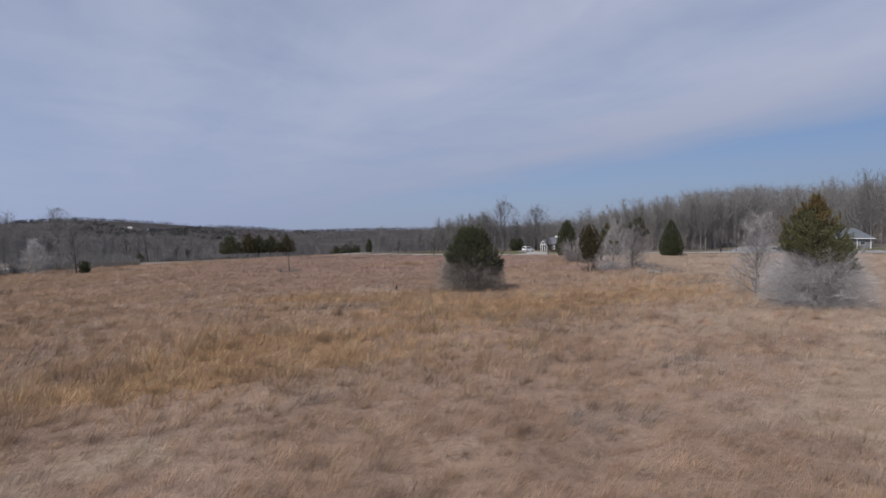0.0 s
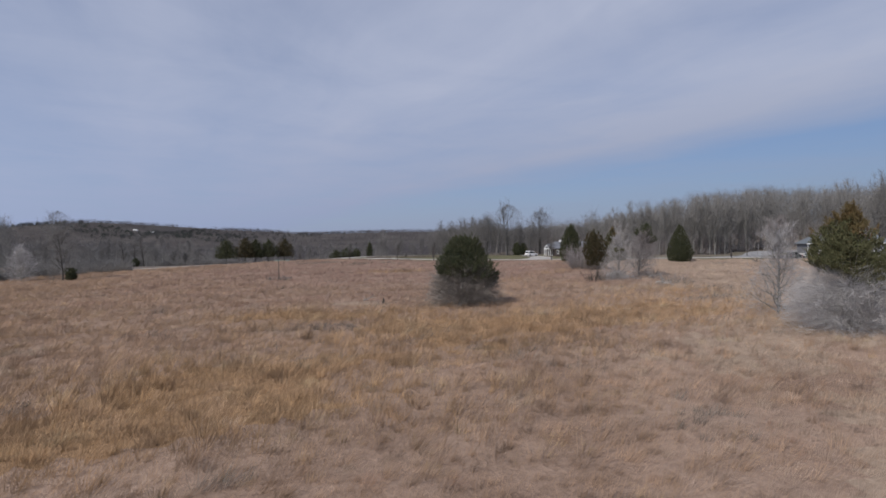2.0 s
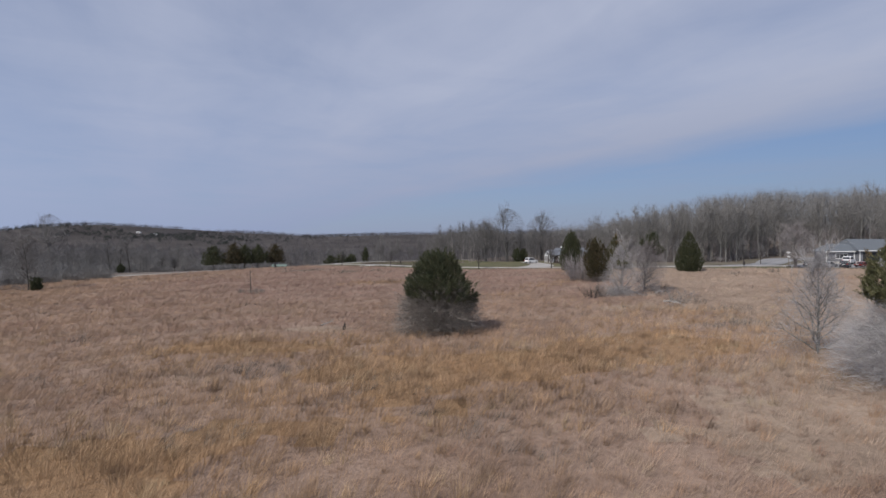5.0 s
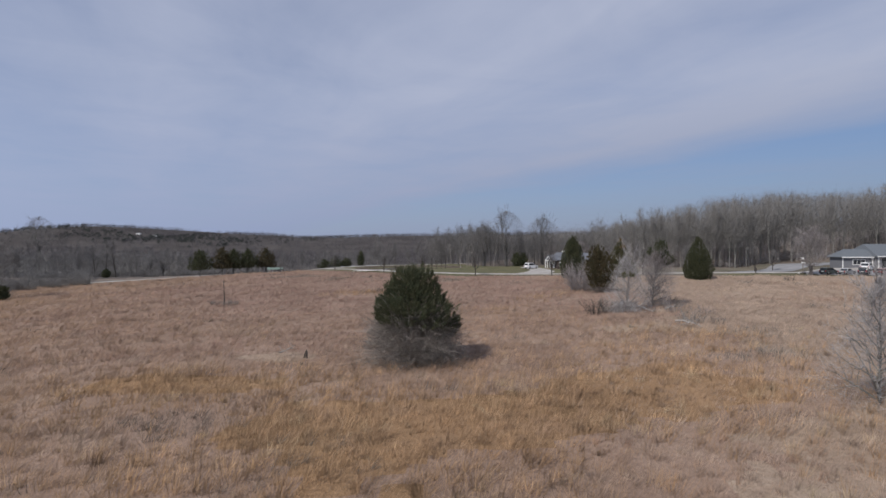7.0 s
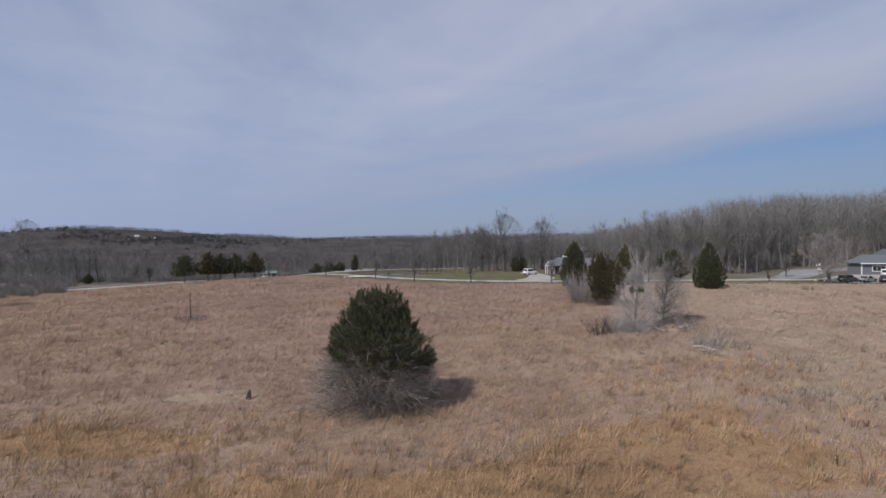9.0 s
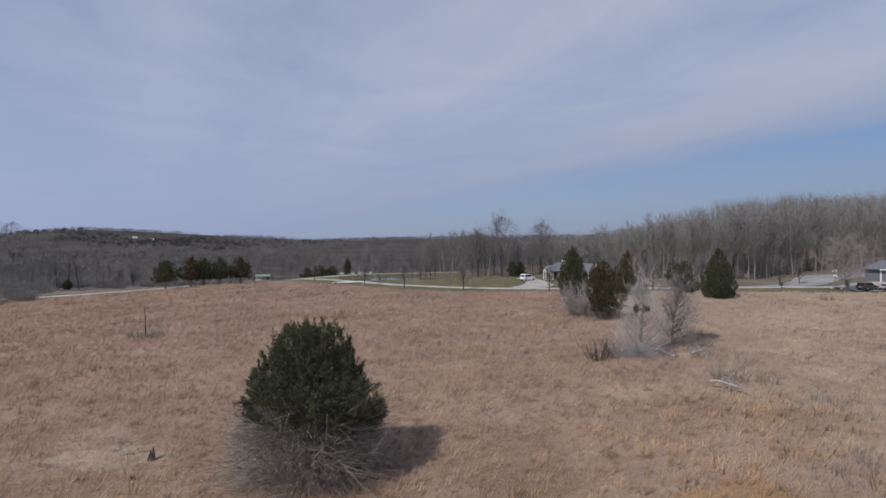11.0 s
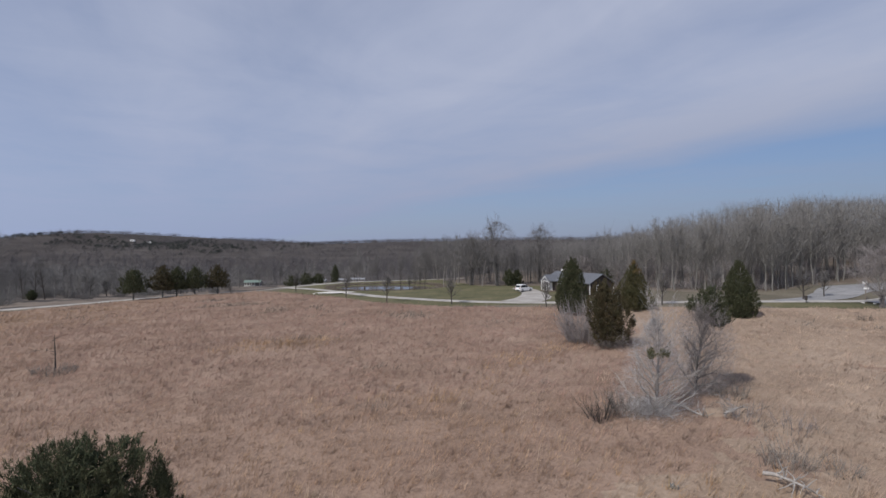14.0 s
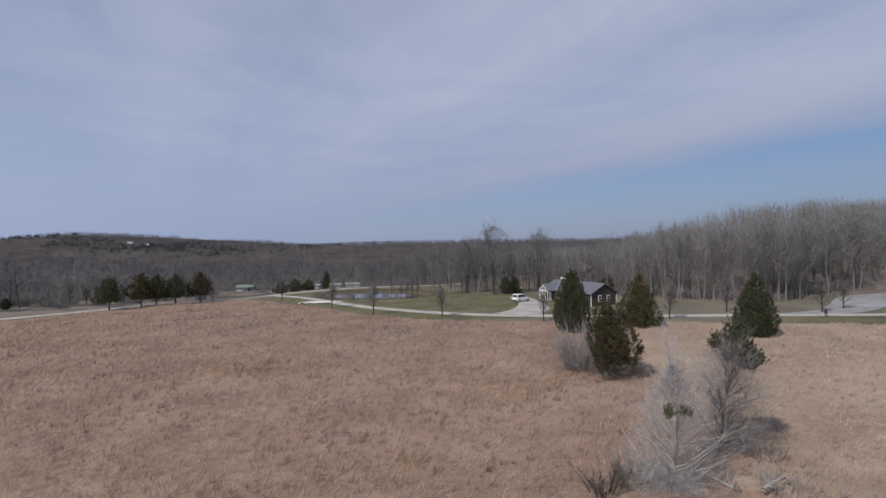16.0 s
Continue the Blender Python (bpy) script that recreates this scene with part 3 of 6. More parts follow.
def cedar_crown(rng, height, radius, low, plumes, needles, length, width, profile, lump=0.3, sag=0.0, sag_way=0.0, lean=(0.0, 0.0), wild=0.14):
    """Ascending flame-shaped boughs of feathery sprays over an uneven cone, and a filling of needles within."""
    P, D = [], []
    grid = np.linspace(0.0, 0.985, 60)
    share = np.cumsum([profile(u) + 0.12 for u in grid])
    for k in range(plumes):
        u = float(np.interp(rng.rand() * share[-1], share, grid))
        a = rng.rand() * 2 * math.pi
        uneven = 1 - lump * 0.6 + lump * 1.1 * float(vnoise(math.cos(a) * 2.2 + height + 9, math.sin(a) * 2.2 + u * 5 + radius, 1.0, 2))
        R = radius * profile(u) * uneven
        floor_z = low - sag * math.cos(a - sag_way)
        out = np.array([math.cos(a), math.sin(a), 0.0])
        tip = out * R + np.array([lean[0] * u, lean[1] * u, floor_z + (height - floor_z) * u])
        axis = unit(out * (0.75 - 0.5 * u) + np.array([0, 0, 0.7 + 0.7 * u]) + rng.normal(size=3) * 0.25)
        reach = length * 0.95 * (0.6 + 0.7 * rng.rand()) * (1 - 0.25 * u)
        if rng.rand() < wild:
            # a leader that stands out from the rest
            tip = tip + axis * reach * 0.45
            reach *= 1.4
        foot = tip * np.array([0.95, 0.95, 1.0]) - axis * reach * 0.68
        for s in range(4):
            f = math.sqrt(rng.rand())
            side = rng.normal(size=3)
            o = foot + axis * reach * f + side * 0.26 * reach * (1.05 - f)
            way = unit(axis + side * 0.35 * (1.1 - f) + rng.normal(size=3) * 0.18)
            L = length * 0.6 * (0.7 + 0.6 * rng.rand()) * (1 - 0.3 * u)
            n = max(6, int(needles * 0.36))
            g = rng.rand(n)[:, None]
            P.append(o + way * (g - 0.5) * L + rng.normal(size=(n, 3)) * 0.16 * L * (1 - 0.8 * g))
            D.append(unit(way + rng.normal(size=(n, 3)) * 0.45) * L * (0.22 + 0.22 * rng.rand(n, 1)))
    n = plumes * 20
    u = np.interp(rng.rand(n) * share[-1], share, grid)
    a = rng.rand(n) * 6.283
    R = radius * (1 - 0.3 * lump) * np.array([profile(v) for v in u]) * 0.84 * np.sqrt(rng.rand(n))
    base = low - sag * np.cos(a - sag_way)
    P.append(np.column_stack([np.cos(a) * R + lean[0] * u, np.sin(a) * R + lean[1] * u, base + (height - base) * 0.95 * u]))
    D.append(unit(rng.normal(size=(n, 3)) + np.array([0, 0, 0.6])) * length * 0.36)
    w = np.concatenate([np.full(sum(len(p) for p in P[:-1]), width), np.full(n, width * 2.4)])
    return slivers(np.concatenate(P), np.concatenate(D), w, rng)


def round_cone(u):
    return min(1.0, 0.62 + 1.6 * u) * (1 - u ** 2.2) ** 0.75 if u < 1 else 0.0


def cedar(name, m, label, seed, height, radius, low=0.3, plumes=260, needles=60, length=0.9, width=0.07, profile=round_cone, foliage="needle", trunk_r=0.14, dead=0, dead_reach=1.0, dead_top=0.5, group="", dead_mat="twig_dead", dead_twig=0.016, tip="", tip_from=0.7, **shape):
    rng = np.random.RandomState(seed)
    tree = thing(name, m, label, "tree", group)
    trunk, trad = bough(rng, (0, 0, -0.2), (0, 0, 1), height * 0.9, trunk_r, 7, 0.04, 0.1)
    P0, P1, R0, R1 = list(trunk[:-1]), list(trunk[1:]), list(trad[:-1]), list(trad[1:])
    for k in range(40):
        f = 0.08 + 0.82 * rng.rand()
        p = np.array([np.interp(f * 7, range(8), trunk[:, i]) for i in range(3)])
        a = rng.rand() * 6.283
        L = radius * max(profile(max((p[2] - low) / (height - low), 0.0)) if p[2] > low else 0.6, 0.15) * 0.75
        b, br = bough(rng, p, (math.cos(a), math.sin(a), 0.45), L, trunk_r * 0.3, 3, 0.12, 0.08)
        P0 += list(b[:-1]); P1 += list(b[1:]); R0 += list(br[:-1]); R1 += list(br[1:])
    part("trunk", mesh_of("trunk", *tubes(P0, P1, R0, R1, 6), MAT["bark"], True), MAT["bark"], tree)
    verts, faces = cedar_crown(rng, height, radius, low, plumes, needles, length, width, profile, **shape)
    if tip:
        # the winter-bronzed head of the crown
        tri = verts.reshape(-1, 3, 3)
        mid = tri.mean(axis=1)
        high = (mid[:, 2] - low) / (height - low) + 0.5 * (vnoise(mid[:, 0] + 30, mid[:, 1] + mid[:, 2], 0.9, 2) - 0.5) > tip_from
        head = tri[high].reshape(-1, 3)
        part("crown_top", mesh_of("crown_top", head, np.arange(len(head)).reshape(-1, 3), MAT[tip]), MAT[tip], tree, "rust-bronzed top of the crown")
        verts = tri[~high].reshape(-1, 3)
        faces = np.arange(len(verts)).reshape(-1, 3)
    part("crown", mesh_of("crown", verts, faces, MAT[foliage]), MAT[foliage], tree)
    if dead:
        part("dead_skirt", dead_skirt(rng, dead, radius * dead_reach, height * dead_top, MAT[dead_mat], dead_twig), MAT[dead_mat], tree, "bare grey dead lower branches")
    return tree


def dead_skirt(rng, count, reach, top, mat, twig=0.022, spray=15):
    """Leafless lower boughs that fan out from the stem, with a haze of long twigs."""
    P0, P1, R0, R1, tp, td = [], [], [], [], [], []
    for k in range(count):
        f = rng.rand()
        z = 0.1 + 0.6 * top * f
        a = rng.rand() * 6.283
        rise = rng.uniform(-0.05, 0.75) * (1.1 - 0.5 * f)
        L = reach * (0.75 + 0.35 * rng.rand()) / math.sqrt(1 + rise * rise) * (1 - 0.25 * f)
        b, br = bough(rng, (0, 0, z), (math.cos(a), math.sin(a), rise), L, 0.017, 5, 0.16, -0.02)
        b[:, 2] = np.maximum(b[:, 2], 0.05)
        P0 += list(b[:-1]); P1 += list(b[1:]); R0 += list(br[:-1]); R1 += list(br[1:])
        j = rng.randint(1, 6, spray * 3)
        q = b[j - 1] + (b[j] - b[j - 1]) * rng.rand(len(j), 1)
        d = (unit(b[j] - b[j - 1]) + rng.normal(size=(len(j), 3)) * 0.62 + np.array([0, 0, 0.08])) * (0.12 + 0.16 * rng.rand(len(j), 1)) * reach
        tp.append(q); td.append(d)
    v1, f1 = tubes(P0, P1, R0, R1, 3)
    f1 = np.concatenate([f1[:, [0, 1, 2]], f1[:, [0, 2, 3]]])
    v2, f2 = slivers(np.concatenate(tp), np.concatenate(td), twig, rng)
    v2[:, 2] = np.maximum(v2[:, 2], 0.02)
    body = joined((v1, f1), (v2, f2))
    fill = twig_haze(rng, count * 34, lambda u: reach * (1 - 0.28 * u) * (1 - u ** 4) ** 0.5, top, twig * 0.7, reach * 0.16, 0.35)
    return mesh_of("dead_skirt", *joined(body, fill), mat)


def twig_haze(rng, count, profile, height, width, length, up=0.45, shell=0.5):
    """Fine twigs filling the body of a bare crown; profile(u) is its radius at each share of the height."""
    u = rng.rand(count)
    R = np.array([profile(v) for v in u])
    a = rng.rand(count) * 6.283
    r = R * rng.rand(count) ** shell
    p = np.column_stack([np.cos(a) * r, np.sin(a) * r, u * height])
    d = unit(np.column_stack([np.cos(a), np.sin(a), np.full(count, up)]) + rng.normal(size=(count, 3)) * 0.55) * (length * (0.5 + 0.9 * rng.rand(count, 1)))
    v, f = slivers(p - d * 0.5, d, width, rng)
    v[:, 2] = np.maximum(v[:, 2], 0.02)
    return v, f


def joined(a, b):
    return np.concatenate([a[0], b[0]]), np.concatenate([a[1], b[1] + len(a[0])])


# ---------------------------------------------------------------- ground
def build_ground():
    """One sheet, fine over the prairie and coarse out to the horizon."""
    xs = np.unique(np.concatenate([np.linspace(-4200, -1200, 13), np.linspace(-1200, -300, 46), np.linspace(-300, -130, 29), np.arange(-130, -46, 1.7), np.arange(-46, 52, 0.85), np.arange(52, 140.1, 1.7), np.linspace(140, 320, 31), np.linspace(320, 1200, 40), np.linspace(1200, 4200, 13)]))
    ys = np.unique(np.concatenate([np.linspace(-3000, -60, 16), np.linspace(-60, 4, 17), np.arange(4, 112, 0.85), np.arange(112, 250.1, 1.7), np.linspace(250, 420, 50), np.linspace(420, 1500, 80), np.linspace(1500, 4500, 20)]))
    X, Y = np.meshgrid(xs, ys, indexing="ij")
    Z = land(X, Y)
    inside = (Y < field_edge(X) - 1) & (X > -108) & (X < 135) & (Y > 0)
    Z = Z + inside * hummock(X, Y)
    nx, ny = len(xs), len(ys)
    idx = np.arange(nx * ny).reshape(nx, ny)
    quads = np.stack([idx[:-1, :-1], idx[1:, :-1], idx[1:, 1:], idx[:-1, 1:]], axis=-1).reshape(-1, 4)
    me = mesh_of("ground", np.stack([X, Y, Z], axis=-1).reshape(-1, 3), quads, MAT["thatch"], True)
    for key in ("litter", "lawn", "dry_lawn", "woodland", "thatch_gold", "thatch_pale"):
        me.materials.append(MAT[key])
    cx, cy = (X[:-1, :-1] + X[1:, 1:]) / 2, (Y[:-1, :-1] + Y[1:, 1:]) / 2
    wob = 3.0 * (vnoise(cx, cy, 0.15, 3) - 0.5)
    mown = (cy > field_edge(cx) + 0.4 * wob) & (cx > -114)
    wooded = mown & (cy > np.interp(cx, [-200, -60, -25, 0, 20, 40, 60, 80, 110, 140], [230, 240, 268, 268, 214, 208, 191, 176, 190, 199]) + wob)
    far = (cy > 330) | (cx < -109 + wob) | ((cx > 150) & (cy > 60)) | (cy < -40)
    dry = mown & (cx > 45 + wob) | mown & (cx < -45 + wob)
    slot = np.zeros(cx.shape, np.int32)
    gold, straw, forb, russet = stands(cx, cy)
    slot[gold > 1.05] = 5
    slot[(straw > 0.75) & (gold < 0.7)] = 6
    slot[mown] = 2
    slot[dry & ~((cx > 74) & (cy < 157.5))] = 3
    slot[mown & (cx > 10) & (cx < 74) & (cy < 158)] = 3
    slot[wooded | far] = 1
    slot[(cy > 372) | (cx < -160) | ((cx < -107 + wob) & (cy < 172))] = 4
    slot[(cx < -46) & (cx > -230) & (cy > field_edge(cx) + 14) & (cy < valley_front(cx) + wob) & (cy > 165)] = 1
    slot[(slot == 1) & (cx < -60) & (vnoise(cx, cy, 0.09, 3) > 0.5)] = 4
    me.polygons.foreach_set("material_index", slot.ravel())
    tagged(new("ground", me), "rolling ground of prairie thatch, lawn and leaf litter", "ground", kind="structure")


build_ground()


def ribbon(name, line, width, mat, label, lift=0.05, taper=None):
    """A lane laid over the ground, slightly crowned, with frayed edges."""
    pts = []
    for (ax, ay), (bx, by) in zip(line, line[1:]):
        k = max(2, int(math.hypot(bx - ax, by - ay) / 1.5))
        pts += [(ax + (bx - ax) * i / k, ay + (by - ay) * i / k) for i in range(k)]
    pts.append(line[-1])
    p = np.array(pts, float)
    for _ in range(12):
        p[1:-1] = (p[:-2] + 2 * p[1:-1] + p[2:]) / 4
    d = unit(np.gradient(p, axis=0))
    side = np.stack([-d[:, 1], d[:, 0]], axis=1)
    w = np.full(len(p), width) if taper is None else np.interp(np.linspace(0, 1, len(p)), [t for t, _ in taper], [v for _, v in taper])
    rows = []
    for s in np.linspace(-1, 1, 9):
        fray = 1 + (0.12 * (vnoise(p[:, 0] + 50 * s, p[:, 1], 0.5, 2) - 0.5) if abs(s) == 1 else 0)
        q = p + side * (s * w * fray / 2)[:, None]
        z = land(q[:, 0], q[:, 1]) + lift + 0.04 * (1 - s * s) - (0.10 if abs(s) == 1 else 0)
        rows.append(np.column_stack([q, z]))
    v = np.stack(rows, axis=1)
    n, m = v.shape[:2]
    idx = np.arange(n * m).reshape(n, m)
    quads = np.stack([idx[:-1, :-1], idx[:-1, 1:], idx[1:, 1:], idx[1:, :-1]], axis=-1).reshape(-1, 4)[:, ::-1]
    return tagged(new(name, mesh_of(name, v.reshape(-1, 3), quads, mat, True)), label, "road", kind="structure")


ribbon("road", LANE_MAIN, 4.6, MAT["gravel"], "pale gravel lane winding past the pond", 0.10)
ribbon("path", LANE_LOW, 3.2, MAT["gravel"], "pale gravel drive between prairie and lawn", 0.14)
ribbon("driveway", [(26, 162), (31, 168), (33, 178), (33, 190), (31.5, 200)], 6, MAT["gravel"], "wide gravel drive up to the dark house", 0.18, taper=[(0, 9), (0.3, 8), (0.6, 5.8), (1, 5)])
ribbon("parking_lot", [(80, 158.6), (90, 161.5), (100, 169), (112, 179), (130, 187), (160, 192)], 9, MAT["asphalt"], "grey asphalt lot below the wooded rise", 0.2, taper=[(0, 3), (0.15, 7), (0.3, 12), (1, 12)])
ribbon("pavement", [(96, 152.5), (112, 150.5), (132, 150)], 8, MAT["asphalt"], "grey asphalt parking bays before the building", 0.22)


def build_pond():
    px, py, rx, ry, level = POND
    n = 64
    ring = [(px + rx * math.cos(a) * (1 + 0.09 * math.sin(3 * a) + 0.05 * math.sin(5 * a + 1)), py + ry * math.sin(a) * (1 + 0.1 * math.cos(2 * a) + 0.06 * math.sin(4 * a)), level) for a in (2 * math.pi * i / n for i in range(n))]
    bm = bmesh.new()
    bm.faces.new([bm.verts.new(p) for p in ring])
    tagged(part("water", bm, MAT["water"]), "still dark pond water reflecting the sky", "pond", kind="structure")


build_pond()


def reeds():
    """Brown sedge round the water's edge."""
    rng = np.random.RandomState(19)
    px, py, rx, ry, level = POND
    n = 9000
    a = rng.rand(n) * 6.283
    k = 1.0 + 0.12 * rng.rand(n) + 0.22 * vnoise(np.cos(a) * 9, np.sin(a) * 9, 1.0, 2) * rng.rand(n)
    x, y = px + rx * np.cos(a) * k, py + ry * np.sin(a) * k
    p = np.column_stack([x, y, np.maximum(land(x, y), level) - 0.05])
    d = unit(rng.normal(size=(n, 3)) * 0.3 + np.array([0, 0, 1])) * (0.35 + 0.55 * rng.rand(n, 1))
    tagged(new("reeds", mesh_of("reeds", *slivers(p, d, 0.12, rng), MAT["forb"])), "brown withered sedge fringing the pond", "reeds", kind="stuff")


reeds()
# ---------------------------------------------------------------- single trees on the prairie
def post(x, y, turn=0.0, lift=0.0, scale=1.0):
    return Matrix.Translation(at(x, y, lift)) @ pose(0, 0, 0, 0, 0, turn) @ Matrix.Scale(scale, 4)


cedar("cedar_tree", post(3.6, 63.3), "dark green cedar with bare grey lower branches in the grass", 11, 8.1, 3.5, low=3.05, plumes=640, needles=110, length=0.85, width=0.024, profile=lambda u: float(np.interp(u, [0, 0.15, 0.45, 0.75, 0.9, 1.0], [0.93, 1.0, 0.76, 0.52, 0.36, 0.05])),
      trunk_r=0.2, dead=460, dead_reach=1.36, dead_top=0.62, dead_twig=0.019, lump=0.36, sag=0.7, sag_way=0.7)
cedar("cedar_tree", post(30.7, 42.1), "bronze-green cedar above a wide skirt of grey twigs", 12, 9.1, 2.9, low=3.8, plumes=460, needles=80, length=0.85, width=0.034, profile=lambda u: (1 - min(u, 1.0) ** 1.15) ** 0.9 * min(1.0, 0.8 + 1.6 * u),
      foliage="needle_gold", trunk_r=0.2, dead=420, dead_reach=1.62, dead_top=0.56, dead_mat="twig_pale", dead_twig=0.013, tip="needle_bronze", tip_from=0.66, lump=0.5, sag=1.1, sag_way=-0.3)
cedar("cedar_tree", post(34.2, 141.5), "dense dark green cedar with a pointed crown", 13, 10.6, 3.15, low=0.7, plumes=760, needles=44, length=0.7, width=0.055, profile=lambda u: min(1.0, 0.72 + 1.3 * u) * (1 - min(u, 1.0) ** 2.0) ** 0.8, foliage="needle_dull", trunk_r=0.17, lump=0.12, wild=0.03)
cedar("cedar_tree", post(32.9, 112.8), "ragged rusty dark cedar leaning over grey brush", 14, 8.6, 2.75, low=1.2, plumes=430, needles=50, length=0.85, width=0.045, profile=lambda u: min(1.0, 0.75 + 1.0 * u) * (1 - min(u, 1.0) ** 2.6) ** 0.7, foliage="needle_rust", trunk_r=0.14, dead=70, dead_reach=1.0, dead_top=0.35, lump=0.6, lean=(-0.9, 0.0))
cedar("cedar_tree", post(46.8, 146.5), "bronze-green pointed cedar at the prairie edge", 15, 9.4, 4.1, low=0.4, plumes=640, needles=44, length=0.8, width=0.055, profile=lambda u: min(1.0, 0.8 + 1.2 * u) * (1 - u ** 1.15) ** 0.9, foliage="needle_olive", trunk_r=0.17, tip="needle_bronze", tip_from=0.8, lump=0.35)
cedar("cedar_tree", post(60.6, 136.0), "broad dark green cedar with a pointed top", 16, 9.8, 3.35, low=0.3, plumes=700, needles=44, length=0.75, width=0.055, profile=lambda u: min(1.0, 0.74 + 1.3 * u) * (1 - min(u, 1.0) ** 1.55) ** 0.85, foliage="needle_dull", trunk_r=0.18, lump=0.22, wild=0.08)

for i, (x, y, h, r, mat) in enumerate([(-80.2, 192.8, 9.2, 4.2, "needle_dull"), (-76.4, 200.8, 10.0, 4.3, "needle_rust"), (-73.4, 203.2, 9.4, 3.8, "needle_dull"), (-69.2, 206.0, 9.2, 4.2, "needle_dull"), (-64.6, 211.5, 9.6, 4.3, "needle_rust")]):
    rust = mat == "needle_rust"
    cedar("cedar_tree", post(x, y), "rust-tinged spreading cedar on a dark trunk beside the lane" if rust else "spreading dark green cedar on a dark trunk beside the lane", 30 + i, h, r, low=2.3, plumes=170, needles=44, length=1.1, width=0.10, profile=lambda u: min(1.0, 0.8 + 1.2 * u) * (1 - min(u, 1.0) ** 1.8) ** 0.8,
          foliage=mat, trunk_r=0.26, group="cedars along the lane", lump=0.5)

for i, (x, y, h, r) in enumerate([(-87.5, 125, 3.0, 1.2), (-36.5, 252.0, 7.0, 2.0), (29.3, 211.5, 5.6, 2.2), (32.0, 213.0, 5.0, 2.2), (-50.5, 242, 4.6, 3.2), (-46.5, 246, 5.0, 3.4), (-42.5, 249, 4.2, 3.0), (58, 206, 5.5, 2.0)]):
    cedar("cedar_tree", post(x, y), "small dark green cedar at the woodland edge", 50 + i, h, r, low=0.2, plumes=60, needles=45, length=1.0, width=0.12, trunk_r=0.1, foliage="needle_dull", group="small cedars")


def tuft(parent, seed, x, y, z, r, h, label, count=14, mat="needle", wild=0.14):
    """A small live spray of needles on a dead tree."""
    rng = np.random.RandomState(seed)
    v, f = cedar_crown(rng, h, r, 0.0, count, 60, 0.5, 0.03, lambda u: (1 - u * u) ** 0.5 * min(1.0, 0.5 + 2 * u), lump=0.4, wild=wild)
    part("foliage", mesh_of("foliage", v + np.array([x, y, z]), f, MAT[mat]), MAT[mat], parent, label)


def pale_tree():
    """A dead, silvery tree whose limbs splay out from its base."""
    rng = np.random.RandomState(81)
    tree = thing("dead_tree", post(28.9, 87.6), "pale silver-grey dead tree fanning out from its base", "tree")
    wood, twigs = bare_tree(82, 8.5, 3.3, 0.13, fork=0.03, limbs=54, subs=5, twigs=8, twig_len=0.5, twig_w=0.012, rise=0.35)
    part("trunk", mesh_of("trunk", *wood, MAT["bark_pale"], True), MAT["bark_pale"], tree)
    part("crown", mesh_of("crown", *twigs, MAT["twig_pale"]), MAT["twig_pale"], tree)
    part("dead_skirt", dead_skirt(rng, 110, 2.3, 1.5, MAT["twig_pale"], 0.012, 8), MAT["twig_pale"], tree, "silvery dead basal shoots")
    part("twig_spray", mesh_of("twig_spray", *twig_haze(rng, 10500, lambda u: 3.9 * (1 - u) ** 0.7 * min(1.0, 0.7 + 2 * u), 7.4, 0.0095, 0.5, 0.5), MAT["twig_silver"]), MAT["twig_silver"], tree)
    tuft(tree, 83, -0.5, -1.0, 4.6, 0.26, 0.8, "small green tuft of needles", 12, "needle_gold", 0.0)
    tuft(tree, 84, 0.45, -1.0, 4.8, 0.28, 0.4, "small green tuft of needles", 10, "needle_gold", 0.0)


def topped_cedar():
    """A bare leaning trunk with grey twigs and one green head of foliage."""
    rng = np.random.RandomState(91)
    m = post(34.2, 92.8) @ pose(0, 0, 0, 0, 8, 0)
    tree = thing("cedar_tree", m, "bare grey cedar with a green tuft at its top", "tree")
    wood, twigs = bare_tree(92, 8.2, 2.5, 0.14, fork=0.10, limbs=44, subs=8, twigs=12, twig_len=0.6, twig_w=0.013, rise=0.75)
    part("trunk", mesh_of("trunk", *wood, MAT["bark_valley"], True), MAT["bark_valley"], tree)
    part("crown", mesh_of("crown", *twigs, MAT["twig_rose"]), MAT["twig_rose"], tree)
    part("twig_spray", mesh_of("twig_spray", *twig_haze(rng, 12500, lambda u: 2.9 * math.sin(math.pi * (0.10 + 0.76 * u)) ** 0.8, 7.4, 0.012, 0.5, 0.6), MAT["twig_rose"]), MAT["twig_rose"], tree)
    tuft(tree, 93, 0.1, 0.0, 6.5, 1.2, 3.0, "dark green head of needles", 170)
    tuft(tree, 94, 0.9, -0.2, 6.2, 0.85, 1.5, "dark green head of needles", 70)
    tuft(tree, 95, -1.3, 0.1, 7.2, 0.42, 1.1, "small green tuft of needles", 16)
    tuft(tree, 96, 1.8, 0.0, 6.5, 0.42, 0.8, "small green tuft of needles", 16)


pale_tree()
topped_cedar()

bare_tree_thing("bare_tree", post(30.5, 49.8), "slender pale grey bare tree in a haze of twigs", MAT["bark"], MAT["twig_silver"], haze=(9000, lambda u: float(np.interp(u, [0, 0.15, 0.5, 0.85, 1.0], [3.4, 3.7, 2.0, 0.9, 0.1])), 7.2, 0.012, 0.45, 0.3), seed=61, height=7.8, spread=2.7, trunk_r=0.105, fork=0.06, limbs=40, subs=7, twigs=10, twig_len=0.5, twig_w=0.014, rise=0.4)


